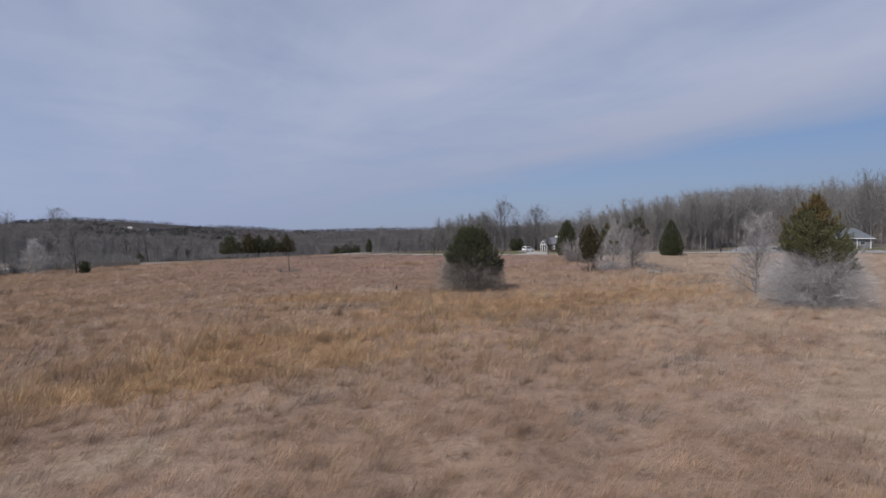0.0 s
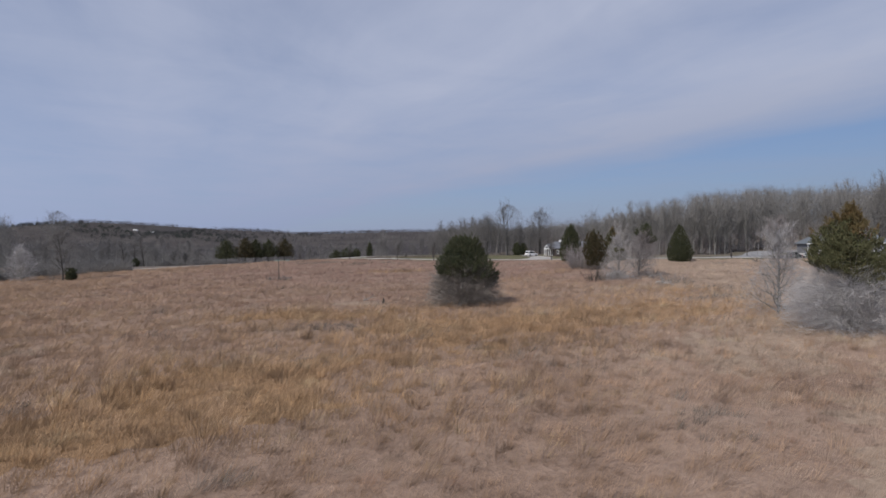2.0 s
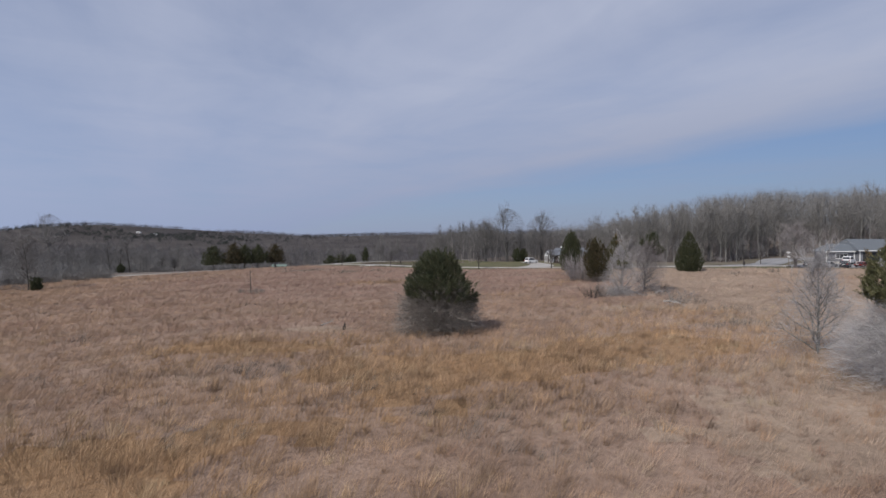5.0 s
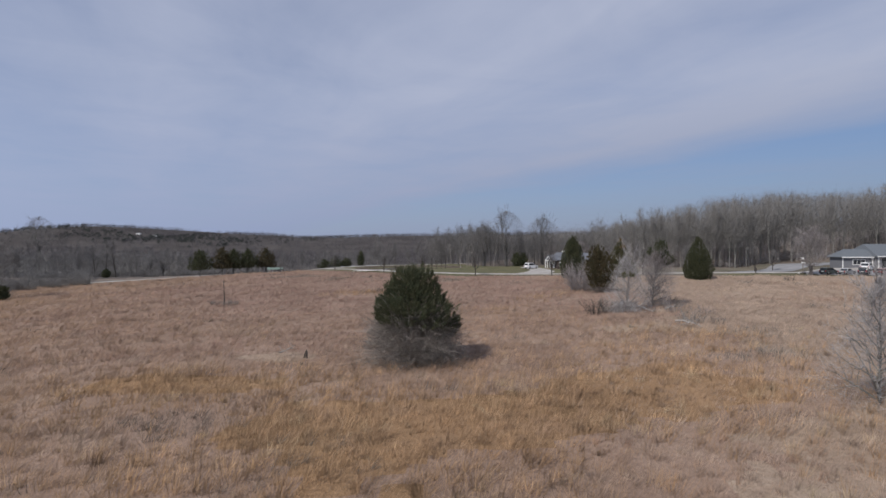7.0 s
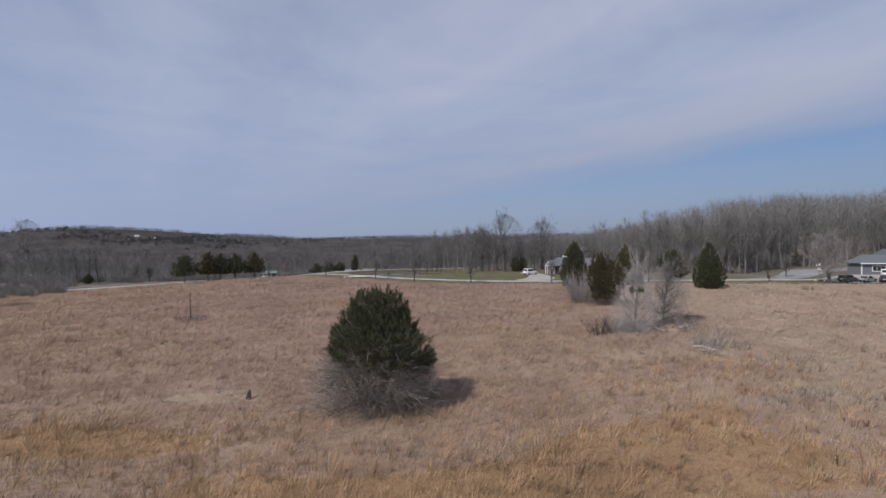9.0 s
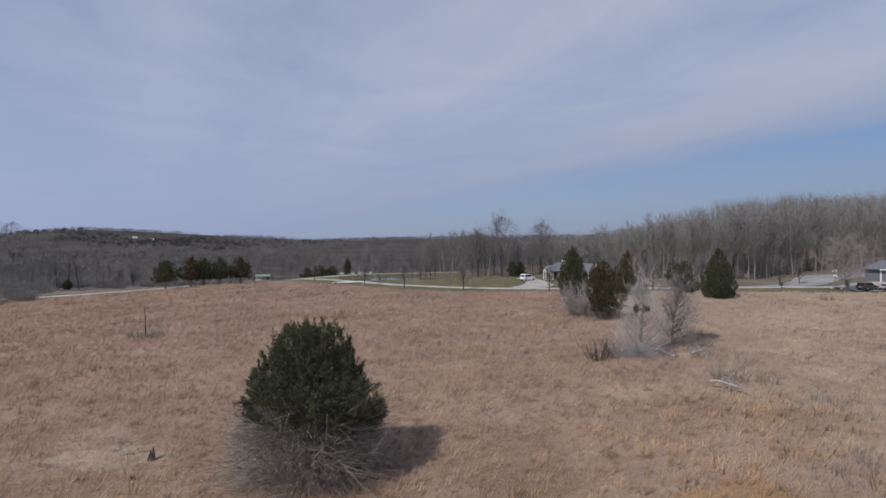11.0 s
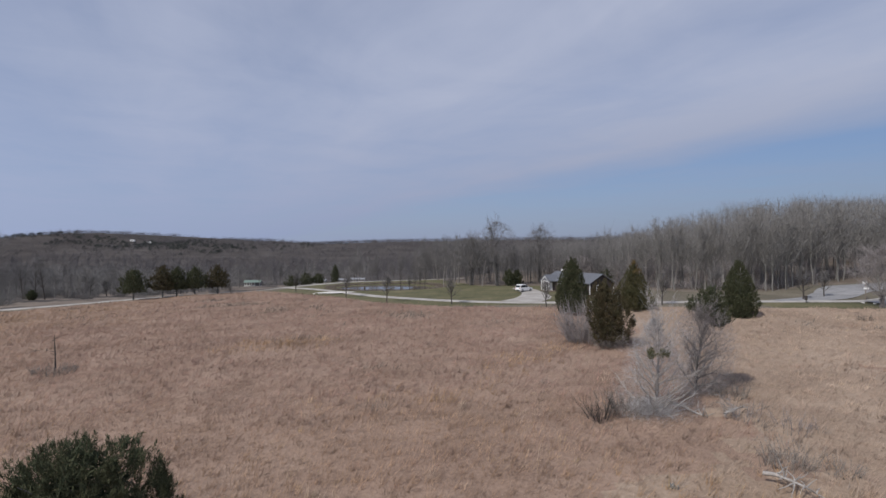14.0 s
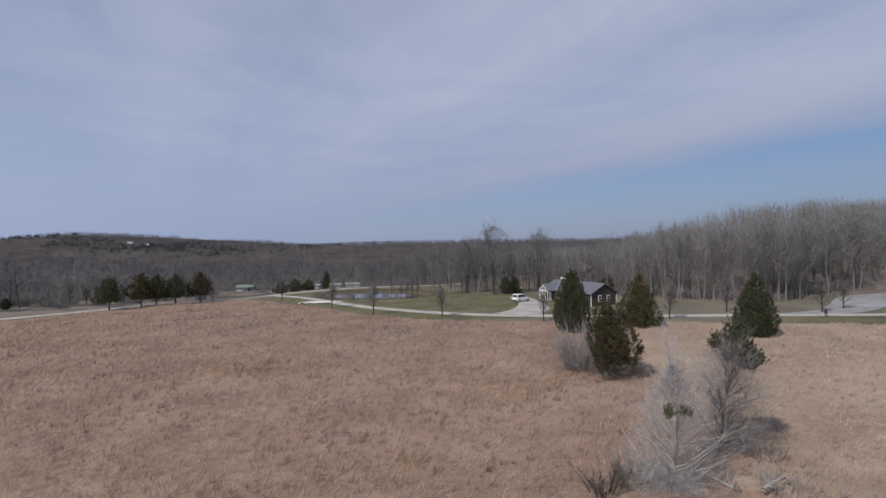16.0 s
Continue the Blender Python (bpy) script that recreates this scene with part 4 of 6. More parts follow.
def upright_shrub(x, y, label, seed, height, spread, mat, stems=40, group=""):
    """A thicket of thin upright stems."""
    rng = np.random.RandomState(seed)
    P0, P1, R0, R1, tp, td = [], [], [], [], [], []
    for k in range(stems):
        a, r = rng.rand() * 6.283, spread * math.sqrt(rng.rand())
        b, br = bough(rng, (math.cos(a) * r * 0.6, math.sin(a) * r * 0.6, -0.1), (math.cos(a) * 0.45, math.sin(a) * 0.45, 1), height * (0.5 + 0.6 * rng.rand()), 0.022, 4, 0.12, 0.05)
        P0 += list(b[:-1]); P1 += list(b[1:]); R0 += list(br[:-1]); R1 += list(br[1:])
        for j in range(1, 5):
            for s in range(7):
                tp.append(b[j - 1] + (b[j] - b[j - 1]) * rng.rand())
                td.append((unit(b[j] - b[j - 1]) + rng.normal(size=3) * 0.55) * height * (0.12 + 0.2 * rng.rand()))
    v1, f1 = tubes(P0, P1, R0, R1, 3)
    f1 = np.concatenate([f1[:, [0, 1, 2]], f1[:, [0, 2, 3]]])
    v2, f2 = slivers(tp, td, 0.008 + 0.006 * height, rng)
    ob = part("shrub", mesh_of("shrub", np.concatenate([v1, v2]), np.concatenate([f1, f2 + len(v1)]), mat), mat)
    ob.matrix_basis = post(x, y)
    return tagged(ob, label, "shrub", group)


upright_shrub(30.6, 116.6, "grey leafless shrub below a cedar", 71, 5.0, 3.4, MAT["twig_rose"], 110)
upright_shrub(24.8, 87.3, "dark leafless shrub of upright sticks in the grass", 72, 2.0, 1.4, MAT["bark_dark"], 26)
upright_shrub(26.9, 88.6, "low brown leafless brush beside a dead tree", 73, 1.9, 2.0, MAT["twig_dead"], 50)
upright_shrub(33.2, 78.8, "dark low brush behind a fallen branch", 74, 1.5, 1.9, MAT["twig_dead"], 34)
upright_shrub(35.6, 77.6, "dark low brush behind a fallen branch", 81, 1.1, 1.6, MAT["twig_dead"], 20)
upright_shrub(36.6, 92.3, "dusky low brush in the shade of a tree", 75, 1.3, 2.2, MAT["twig_dead"], 50)
upright_shrub(34.6, 86.4, "grey leafless brush beside a fallen branch", 82, 1.9, 1.5, MAT["twig_rose"], 16)
upright_shrub(37.2, 84.2, "grey leafless brush in the prairie", 83, 1.5, 2.0, MAT["twig_rose"], 16)
upright_shrub(-31.2, 104.6, "low dark brush round a snag", 76, 0.95, 3.6, MAT["twig_dead"], 130)
upright_shrub(38.6, 98.5, "grey low brush in the prairie", 78, 1.2, 1.8, MAT["forb"], 34)
upright_shrub(-63.0, 73.0, "low dark brush in the prairie", 80, 1.2, 2.0, MAT["forb"], 50)
upright_shrub(78.0, 132.0, "low brown brush in the prairie", 79, 1.2, 1.6, MAT["forb"], 30)


def snag():
    rng = np.random.RandomState(41)
    ob = thing("snag", post(-31.6, 105.2), "thin dark dead trunk standing in the prairie", "tree")
    pts, rad = bough(rng, (0, 0, -0.2), (0, 0, 1), 4.4, 0.11, 7, 0.03, 0.1)
    P0, P1, R0, R1 = list(pts[:-1]), list(pts[1:]), list(rad[:-1]), list(rad[1:])
    part("trunk", mesh_of("trunk", *tubes(P0, P1, R0, R1, 7), MAT["bark_dark"], True), MAT["bark_dark"], ob)
    for k in range(9):
        z = 1.3 + 2.6 * rng.rand()
        a = rng.rand() * 6.283
        b, br = bough(rng, (0, 0, z), (math.cos(a), math.sin(a), 0.3), 0.5 + 0.8 * rng.rand(), 0.03, 3, 0.15, 0.02)
        part("branch", mesh_of("branch", *tubes(b[:-1], b[1:], br[:-1], br[1:], 4), MAT["bark_dark"], True), MAT["bark_dark"], ob)


snag()


def fallen_branch(x, y, turn, size, seed, label):
    """A bleached windfall: one crooked bole with forked limbs, lying in the grass."""
    rng = np.random.RandomState(seed)
    ob = thing("fallen_branch", post(x, y, turn), label, "branch")
    b, br = bough(rng, (-size * 0.5, 0, 0.62), (1, 0, 0.03), size, 0.04 * size, 6, 0.13, -0.01)
    part("bole", mesh_of("bole", *tubes(b[:-1], b[1:], br[:-1], br[1:], 6), MAT["bark_pale"], True), MAT["bark_pale"], ob)
    for k in range(15):
        j = rng.randint(1, 6)
        c, cr = bough(rng, b[j], (0.5 * rng.normal(), rng.normal(), 0.5 * rng.rand() - 0.05), size * (0.2 + 0.3 * rng.rand()), 0.016 * size, 4, 0.25, -0.02)
        part("limb", mesh_of("limb", *tubes(c[:-1], c[1:], cr[:-1], cr[1:], 5), MAT["bark_pale"], True), MAT["bark_pale"], ob)


fallen_branch(31.6, 75.6, -55, 3.0, 44, "bleached fallen branch lying in the prairie")
fallen_branch(32.2, 88.0, -24, 3.2, 45, "pale fallen branch beneath the dead tree")
fallen_branch(-7.6, 65.3, 20, 1.5, 47, "short pale broken branch beside a stump")
fallen_branch(34.6, 86.8, 25, 2.6, 46, "thin bleached windfall in the grass")


def stump(x, y, seed, r, h, mat, label):
    """A broken stump: flared at the root, splintered at the top."""
    rng = np.random.RandomState(seed)
    bm = bmesh.new()
    rings = []
    for share, wide in ((-0.3, 1.7), (0.12, 1.35), (0.5, 1.0), (1.0, 0.85)):
        ring = []
        for k in range(12):
            a = 2 * math.pi * k / 12
            w = r * wide * (1 + 0.22 * rng.normal() * (1.4 if share < 0.2 else 0.6))
            ring.append(bm.verts.new((math.cos(a) * w, math.sin(a) * w, h * (share + (0.35 * rng.normal() if share == 1.0 else 0.0)))))
        rings.append(ring)
    for low, high in zip(rings, rings[1:]):
        for k in range(12):
            bm.faces.new((low[k], low[(k + 1) % 12], high[(k + 1) % 12], high[k]))
    core = bm.verts.new((0, 0, h * 0.6))
    for k in range(12):
        bm.faces.new((rings[-1][k], rings[-1][(k + 1) % 12], core))
    ob = part("stump", bm, mat)
    ob.matrix_basis = post(x, y)
    tagged(ob, label, "stump")


stump(25.85, 76.3, 1, 0.26, 0.24, MAT["bark"], "pale weathered stump in flattened grass")
stump(-5.9, 64.8, 2, 0.17, 0.6, MAT["bark_dark"], "dark broken stump in flattened grass")
stump(-5.6, 62.6, 3, 0.13, 0.32, MAT["wood"], "small dark broken stump in flattened grass")

# young trees along the lane, all of one planting
SAPLINGS = [(-37.5, 207, 0.95), (-16, 182, 0.95), (-3, 166.8, 1.05), (12.2, 161.6, 0.95), (31.6, 153.6, 0.85), (55, 154.3, 1.0), (70, 163.5, 1.05), (87, 160.5, 1.1), (-55, 200, 0.5), (95, 166, 0.9)]
first = bare_tree_thing("young_tree", post(*SAPLINGS[0][:2], 0, 0, SAPLINGS[0][2]), "young bare tree with a dark trunk beside the drive", MAT["bark_dark"], MAT["twig_valley"], "young trees along the drive",
                        seed=21, height=6.4, spread=2.0, trunk_r=0.17, fork=0.28, limbs=18, subs=6, twigs=8, twig_len=0.7, twig_w=0.03, rise=0.9)
for i, (x, y, s) in enumerate(SAPLINGS[1:]):
    copy_thing(first, post(x, y, 77 * i + 40) ).scale = (s, s, s)
bare_tree_thing("bare_tree", post(93.0, 147.6), "round-crowned bare tree beside the parking lot", MAT["bark"], MAT["twig_rose"], haze=(6000, lambda u: 0.0 if u < 0.2 else 4.8 * math.sin(math.pi * min(1, (u - 0.2) / 0.8)) ** 0.6, 11.0, 0.03, 0.9), seed=23, height=11.0, spread=4.4, trunk_r=0.2, fork=0.22, limbs=24, subs=8, twigs=10, twig_len=1.0, twig_w=0.035, rise=0.7)

# ---------------------------------------------------------------- woods
FOREST = [bare_tree(100 + i, h, sp, r, fork=fk, limbs=18, subs=5, twigs=6, twig_len=1.3, twig_w=0.045, rise=1.25, light=True)
          for i, (h, sp, r, fk) in enumerate([(19, 5.0, 0.17, 0.34), (21, 5.6, 0.20, 0.32), (18, 4.6, 0.15, 0.38), (20, 6.2, 0.25, 0.28), (16, 4.6, 0.13, 0.32), (22, 5.4, 0.19, 0.36)])]
PROTO = []


def crown_cloud(seed, height, spread, count, width):
    """Fine outer twigs of a full-grown crown."""
    rng = np.random.RandomState(seed)
    u = unit(rng.normal(size=(count, 3)))
    r = rng.rand(count, 1) ** 0.4
    tall = height * 0.33
    q = np.array([0, 0, height - tall]) + u * r * np.array([spread, spread, tall])
    q[:, 2] -= 0.05 * height * rng.rand(count)
    e = unit(u * np.array([1, 1, 0.3]) * 0.6 + np.array([0, 0, 0.7]) + rng.normal(size=(count, 3)) * 0.45) * (0.45 + 0.65 * rng.rand(count, 1))
    return slivers(q - e * 0.5, e, width, rng)


for k, (wood, twigs) in enumerate(FOREST):
    pale = k in (2,)
    top = wood[0][:, 2].max()
    cloud = crown_cloud(300 + k, top * 0.99, 3.6 + 0.3 * k, 1300, 0.045)
    twigs = (np.concatenate([twigs[0], cloud[0]]), np.concatenate([twigs[1], cloud[1] + len(twigs[0])]))
    PROTO.append((mesh_of("trunk", *wood, MAT["bark_pale"] if pale else MAT["bark"], True), mesh_of("crown", *twigs, MAT["twig"])))
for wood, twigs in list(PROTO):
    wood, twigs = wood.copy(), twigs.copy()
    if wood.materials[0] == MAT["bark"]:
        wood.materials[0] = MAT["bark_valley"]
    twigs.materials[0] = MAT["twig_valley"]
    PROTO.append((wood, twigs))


def forest_tree(x, y, kind, scale, turn, group, label):
    tree = thing("forest_tree", post(x, y, turn, 0, scale), label, "tree", group)
    part("trunk", PROTO[kind][0], None, tree)
    part("crown", PROTO[kind][1], None, tree)
    return tree


def tall_stand(x, y):
    """Where the wood behind the house grows into the tall hillside stand."""
    return float(np.clip((x - 0.25 * (y - 215) - 56) / 95, 0, 1))


def wood_edge(line, count, depth, seed, scale, group, label, dusky=False, low=0.0):
    """Single trees along the front of a wood."""
    rng = np.random.RandomState(seed)
    line = np.array(line, float)
    for k in range(count):
        f = (k + rng.rand()) / count * (len(line) - 1)
        i = min(int(f), len(line) - 2)
        p = line[i] + (line[i + 1] - line[i]) * (f - i)
        x, y = p + np.array([rng.normal() * 1.0, abs(rng.normal()) * depth])
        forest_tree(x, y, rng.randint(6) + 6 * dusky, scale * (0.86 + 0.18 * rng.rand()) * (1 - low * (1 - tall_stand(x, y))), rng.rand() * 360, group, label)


wood_edge([(56, 197), (74, 183), (92, 180), (106, 190), (130, 202), (165, 198), (200, 188)], 104, 6, 5, 1.08, "trees of the hillside wood", "tall bare hardwood at the edge of the wood", low=0.25)
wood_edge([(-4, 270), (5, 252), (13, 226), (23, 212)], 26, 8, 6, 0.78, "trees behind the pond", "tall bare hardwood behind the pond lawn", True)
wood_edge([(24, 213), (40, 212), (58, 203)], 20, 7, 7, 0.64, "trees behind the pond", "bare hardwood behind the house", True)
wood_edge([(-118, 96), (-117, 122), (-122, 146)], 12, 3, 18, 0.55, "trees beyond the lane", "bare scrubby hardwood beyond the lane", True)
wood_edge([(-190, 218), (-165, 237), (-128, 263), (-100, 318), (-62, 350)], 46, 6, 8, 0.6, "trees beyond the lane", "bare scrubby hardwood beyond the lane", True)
wood_edge([(134, 168), (150, 166), (172, 160), (196, 150)], 22, 9, 15, 1.25, "trees of the hillside wood", "tall grey bare hardwood beyond the lodge")
for i, (x, y, h) in enumerate([(25.5, 211.5, 20.0), (17.5, 217.0, 15.0), (41.0, 226.0, 18.0)]):
    bare_tree_thing("bare_tree", post(x, y, 100 * i), "tall spreading bare hardwood behind the drive", MAT["bark_valley"], MAT["twig_valley"], "spreading trees behind the drive", haze=(4200, lambda u: 0.0 if u < 0.35 else 7.2 * math.sin(math.pi * min(1, (u - 0.35) / 0.65)) ** 0.6, h * 1.02, 0.05, 1.4), seed=220 + i, height=h, spread=7.0, trunk_r=0.30, fork=0.3, limbs=20, subs=6, twigs=6, twig_len=1.3, twig_w=0.05, rise=0.9)
forest_tree(-196, 232, 1, 1.1, 70, "trees beyond the lane", "tall bare hardwood over the valley wood")
forest_tree(-208, 236, 0, 1.15, 20, "trees beyond the lane", "tall bare hardwood over the valley wood")
bare_tree_thing("bare_tree", post(-222, 296), "tall round-crowned lone hardwood over the valley wood", MAT["bark"], MAT["twig"], haze=(3500, lambda u: 0.0 if u < 0.5 else 8.5 * math.sin(math.pi * min(1, (u - 0.5) / 0.5)) ** 0.6, 33.0, 0.07, 2.0), seed=67, height=31.0, spread=8.0, trunk_r=0.4, fork=0.5, limbs=20, subs=6, twigs=6, twig_len=1.6, twig_w=0.06, rise=0.9)
bare_tree_thing("bare_tree", post(-262, 300), "tall round-crowned hardwood over the valley wood", MAT["bark"], MAT["twig"], haze=(3500, lambda u: 0.0 if u < 0.4 else 9.0 * math.sin(math.pi * min(1, (u - 0.4) / 0.6)) ** 0.6, 30.0, 0.07, 2.0), seed=68, height=28.0, spread=8.0, trunk_r=0.4, fork=0.4, limbs=20, subs=6, twigs=6, twig_len=1.6, twig_w=0.06, rise=0.9)
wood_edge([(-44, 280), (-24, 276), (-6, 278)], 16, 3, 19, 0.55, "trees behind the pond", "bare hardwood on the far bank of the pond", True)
for x, y, k, s in [(8.5, 214, 8, 0.62), (12, 222, 8, 0.7), (11, 216, 8, 0.55), (-34, 286, 2, 0.85)]:
    forest_tree(x, y, k, s, 50 * k + x * 9, "trees behind the pond", "pale-barked bare tree beside the pond")
for i, (x, y, h) in enumerate([(-4.5, 206.0, 9.0), (-1.8, 207.5, 5.0), (-0.3, 206.5, 5.5), (1.4, 207.0, 6.0), (3.0, 206.0, 7.5)]):
    bare_tree_thing("bare_tree", post(x, y, 70 * i), "slim dark-trunked bare tree on the pond bank", MAT["bark_dark"], MAT["twig_valley"], "trees on the pond bank", seed=210 + i, height=h, spread=0.26 * h, trunk_r=0.13, fork=0.3, limbs=14, subs=5, twigs=6, twig_len=0.8, twig_w=0.03, rise=0.9, lean=0.10)
bare_tree_thing("bare_tree", post(-101, 127), "silvery bushy bare tree at the field corner", MAT["bark"], MAT["twig_pale"], haze=(3600, lambda u: 4.0 * (1 - u ** 2) ** 0.6 * min(1, 0.6 + 2 * u), 8.2, 0.022, 0.9), seed=63, height=8.4, spread=3.2, trunk_r=0.16, fork=0.1, limbs=22, subs=6, twigs=9, twig_len=0.8, twig_w=0.04, rise=0.7)
bare_tree_thing("bare_tree", post(-91, 127), "dark-trunked bare tree at the field corner", MAT["bark_dark"], MAT["twig"], haze=(5000, lambda u: 4.6 * math.sin(math.pi * min(1, 0.12 + 0.88 * u)) ** 0.5, 12.5, 0.03, 1.0), seed=64, height=12.5, spread=3.4, trunk_r=0.2, fork=0.2, limbs=20, subs=6, twigs=9, twig_len=1.0, twig_w=0.04, rise=0.7)
for i, (x, y) in enumerate([(-110, 100), (-109, 112), (-108, 121), (-110, 134), (-113, 140), (-117, 149), (-122, 156), (-113, 163), (-106, 169)]):
    upright_shrub(x, y, "dense dusky thicket at the field edge", 165 + i, 3.4, 3.8, MAT["twig"], 120, "thickets at the field edge")
for i, (x, y) in enumerate([(-105, 151), (-110, 154), (-101.5, 157), (-106, 160), (-99, 163), (-103, 167), (-114, 150)]):
    upright_shrub(x, y, "dense dusky thicket at the field edge", 185 + i, 2.6, 3.6, MAT["twig"], 110, "thickets at the field edge")
upright_shrub(-108, 146, "dense dusky thicket beside the lane", 65, 3.2, 4.5, MAT["twig"], 150)
upright_shrub(-114, 156, "dense dusky thicket beside the lane", 66, 3.0, 4.5, MAT["twig"], 150)


for i, (x, y, h) in enumerate([(-131, 213, 11), (-126, 212, 12), (-121, 210, 13), (-118, 226, 7), (-114, 229, 6)]):
    bare_tree_thing("bare_tree", post(x, y, 60 * i), "dark-trunked bare tree in the open ground past the lane", MAT["bark_dark"], MAT["twig_valley"], "trees past the lane", seed=240 + i, height=h, spread=0.32 * h, trunk_r=0.2, fork=0.25, limbs=16, subs=6, twigs=8, twig_len=1.0, twig_w=0.045, rise=0.8, lean=0.08)
for i, (x, y, h) in enumerate([(-112, 214, 2.2), (-105, 222, 2.6), (-99, 216, 2.0), (-94, 226, 2.8), (-136, 224, 3.0), (-128, 240, 3.4), (-108, 238, 2.6), (-118, 217, 2.4), (-122, 231, 3.6), (-100, 246, 3.2), (-114, 250, 3.8), (-92, 240, 2.8), (-140, 214, 3.4), (-145, 232, 3.8), (-88, 258, 2.6), (-103, 205, 1.8)]):
    upright_shrub(x, y, "brown leafless brush in the open ground past the lane", 265 + i, h, 2.6, MAT["twig_valley"], 60, "brush past the lane")
brush_rng = np.random.RandomState(270)
for i in range(26):
    x = -150 + 64 * brush_rng.rand()
    y = field_edge(max(x, -112)) + 26 + (valley_front(x) - field_edge(max(x, -112)) - 30) * brush_rng.rand()
    upright_shrub(x, y, "grey leafless brush in the open ground past the lane", 280 + i, 2.4 + 2.4 * brush_rng.rand(), 2.8, MAT["twig_grey"], 46, "brush past the lane")
cedar("cedar_tree", post(-122.5, 206.5), "small dark green cedar past the lane", 59, 3.4, 1.6, low=0.2, plumes=60, needles=45, length=0.9, width=0.1, trunk_r=0.1, foliage="needle_dull")


tree_rng = np.random.RandomState(290)
for i in range(22):
    x = -158 + 62 * tree_rng.rand()
    y = field_edge(max(x, -112)) + 34 + (valley_front(x) - field_edge(max(x, -112)) - 36) * tree_rng.rand() ** 0.8
    forest_tree(x, y, 6 + tree_rng.randint(6), 0.42 + 0.22 * tree_rng.rand(), 360 * tree_rng.rand(), "trees past the lane", "bare scrubby hardwood in the open ground past the lane")


def cheap_tree(rng, twigs, stem=True, coarse=1.0, deep=0.0):
    """Few-faced tree for the depth of a wood: a three-sided trunk, some limbs and a rounded cloud of twigs, one metre high in all."""
    pts, rad = bough(rng, (0, 0, -0.02), (rng.normal() * 0.05, rng.normal() * 0.05, 1), 0.86, 0.0075, 3, 0.06, 0.1)
    v, f = tubes(pts[:-1], pts[1:], rad[:-1], rad[1:], 3)
    f = np.concatenate([f[:, [0, 1, 2]], f[:, [0, 2, 3]]])
    n = 10
    z = 0.32 + 0.45 * rng.rand(n)
    a = rng.rand(n) * 6.283
    p = np.column_stack([np.interp(z, pts[:, 2], pts[:, 0]), np.interp(z, pts[:, 2], pts[:, 1]), z])
    d = np.column_stack([np.cos(a) * 0.12, np.sin(a) * 0.12, 0.20 + 0.10 * rng.rand(n)])
    v1, f1 = slivers(p, d, 0.005, rng)
    u = unit(rng.normal(size=(twigs, 3)))
    r = rng.rand(twigs, 1) ** 0.45
    wide, tall = 0.17 + 0.06 * rng.rand(), 0.30 + deep + 0.06 * rng.rand()
    q = np.array([pts[-1][0] * 0.6, pts[-1][1] * 0.6, 0.96 - tall]) + u * r * np.array([wide, wide, tall])
    e = unit(u * np.array([1, 1, 0.2]) * 0.55 + np.array([0, 0, 0.75]) + rng.normal(size=(twigs, 3)) * 0.45) * (0.05 + 0.07 * rng.rand(twigs, 1))
    v2, f2 = slivers(q - e * 0.5 * coarse, e * coarse, 0.0055 * coarse, rng)
    if not stem:
        v2[:, 2] -= 0.30
        return v2, f2
    return np.concatenate([v, v1, v2]), np.concatenate([f, f1 + len(v), f2 + len(v) + len(v1)])


def woods(name, seed, x, y, height, twigs, mat, label, widen=1.0, stem=True, coarse=1.0, deep=0.0):
    """Many far trees joined in one mesh."""
    rng = np.random.RandomState(seed)
    protos = [cheap_tree(rng, twigs, stem, coarse, deep) for _ in range(12)]
    z = land(x, y)
    V, F, off = [], [], 0
    for i in range(len(x)):
        v, f = protos[rng.randint(12)]
        a = rng.rand() * 6.283
        c, s = math.cos(a), math.sin(a)
        h = height[i]
        w = h * widen
        vv = np.column_stack([(v[:, 0] * c - v[:, 1] * s) * w + x[i], (v[:, 0] * s + v[:, 1] * c) * w + y[i], v[:, 2] * h + z[i]])
        V.append(vv); F.append(f + off)
        off += len(v)
    ob = new(name, mesh_of(name, np.concatenate(V), np.concatenate(F), mat))
    return tagged(ob, label, "woods", kind="stuff")


def scatter(seed, n, x0, x1, y0, y1, keep):
    rng = np.random.RandomState(seed)
    x, y = x0 + (x1 - x0) * rng.rand(n), y0 + (y1 - y0) * rng.rand(n)
    k = keep(x, y)
    return x[k], y[k], rng


def right_wood(x, y):
    return (y > np.interp(x, [40, 58, 74, 92, 106, 130, 165, 230], [222, 204, 190, 187, 197, 209, 205, 190]))


x, y, rng = scatter(3, 1080, 40, 300, 184, 310, right_wood)
ux, uy, urng = scatter(23, 1500, 45, 230, 184, 250, right_wood)
tx, ty, trng = scatter(24, 2400, 50, 200, 172, 225, lambda x, y: right_wood(x, y + 6) & ~right_wood(x, y - 4))
woods("edge_thicket", 24, tx, ty, 2.0 + 5.0 * trng.rand(len(tx)) ** 2, 60, MAT["twig_rose"], "low leafless brush along the forest edge", 2.0, False, 1.6)
woods("understory", 23, ux, uy, 4 + 7 * urng.rand(len(ux)), 60, MAT["twig_rose"], "thin leafless saplings under the forest", 1.5, True, 1.8)
ripe = np.array([tall_stand(a, b) for a, b in zip(x, y)])
woods("hillside_wood", 3, x, y, 14.5 + 2.5 * rng.rand(len(x)) + ripe * (5 + 2.5 * rng.rand(len(x))), 230, MAT["twig"], "leafless grey-brown hardwood forest on the rise", 1.05, True, 0.62)
x, y, rng = scatter(4, 700, -10, 70, 215, 330, lambda x, y: y > np.interp(x, [-10, 5, 16, 32, 60], [285, 260, 232, 226, 214]))
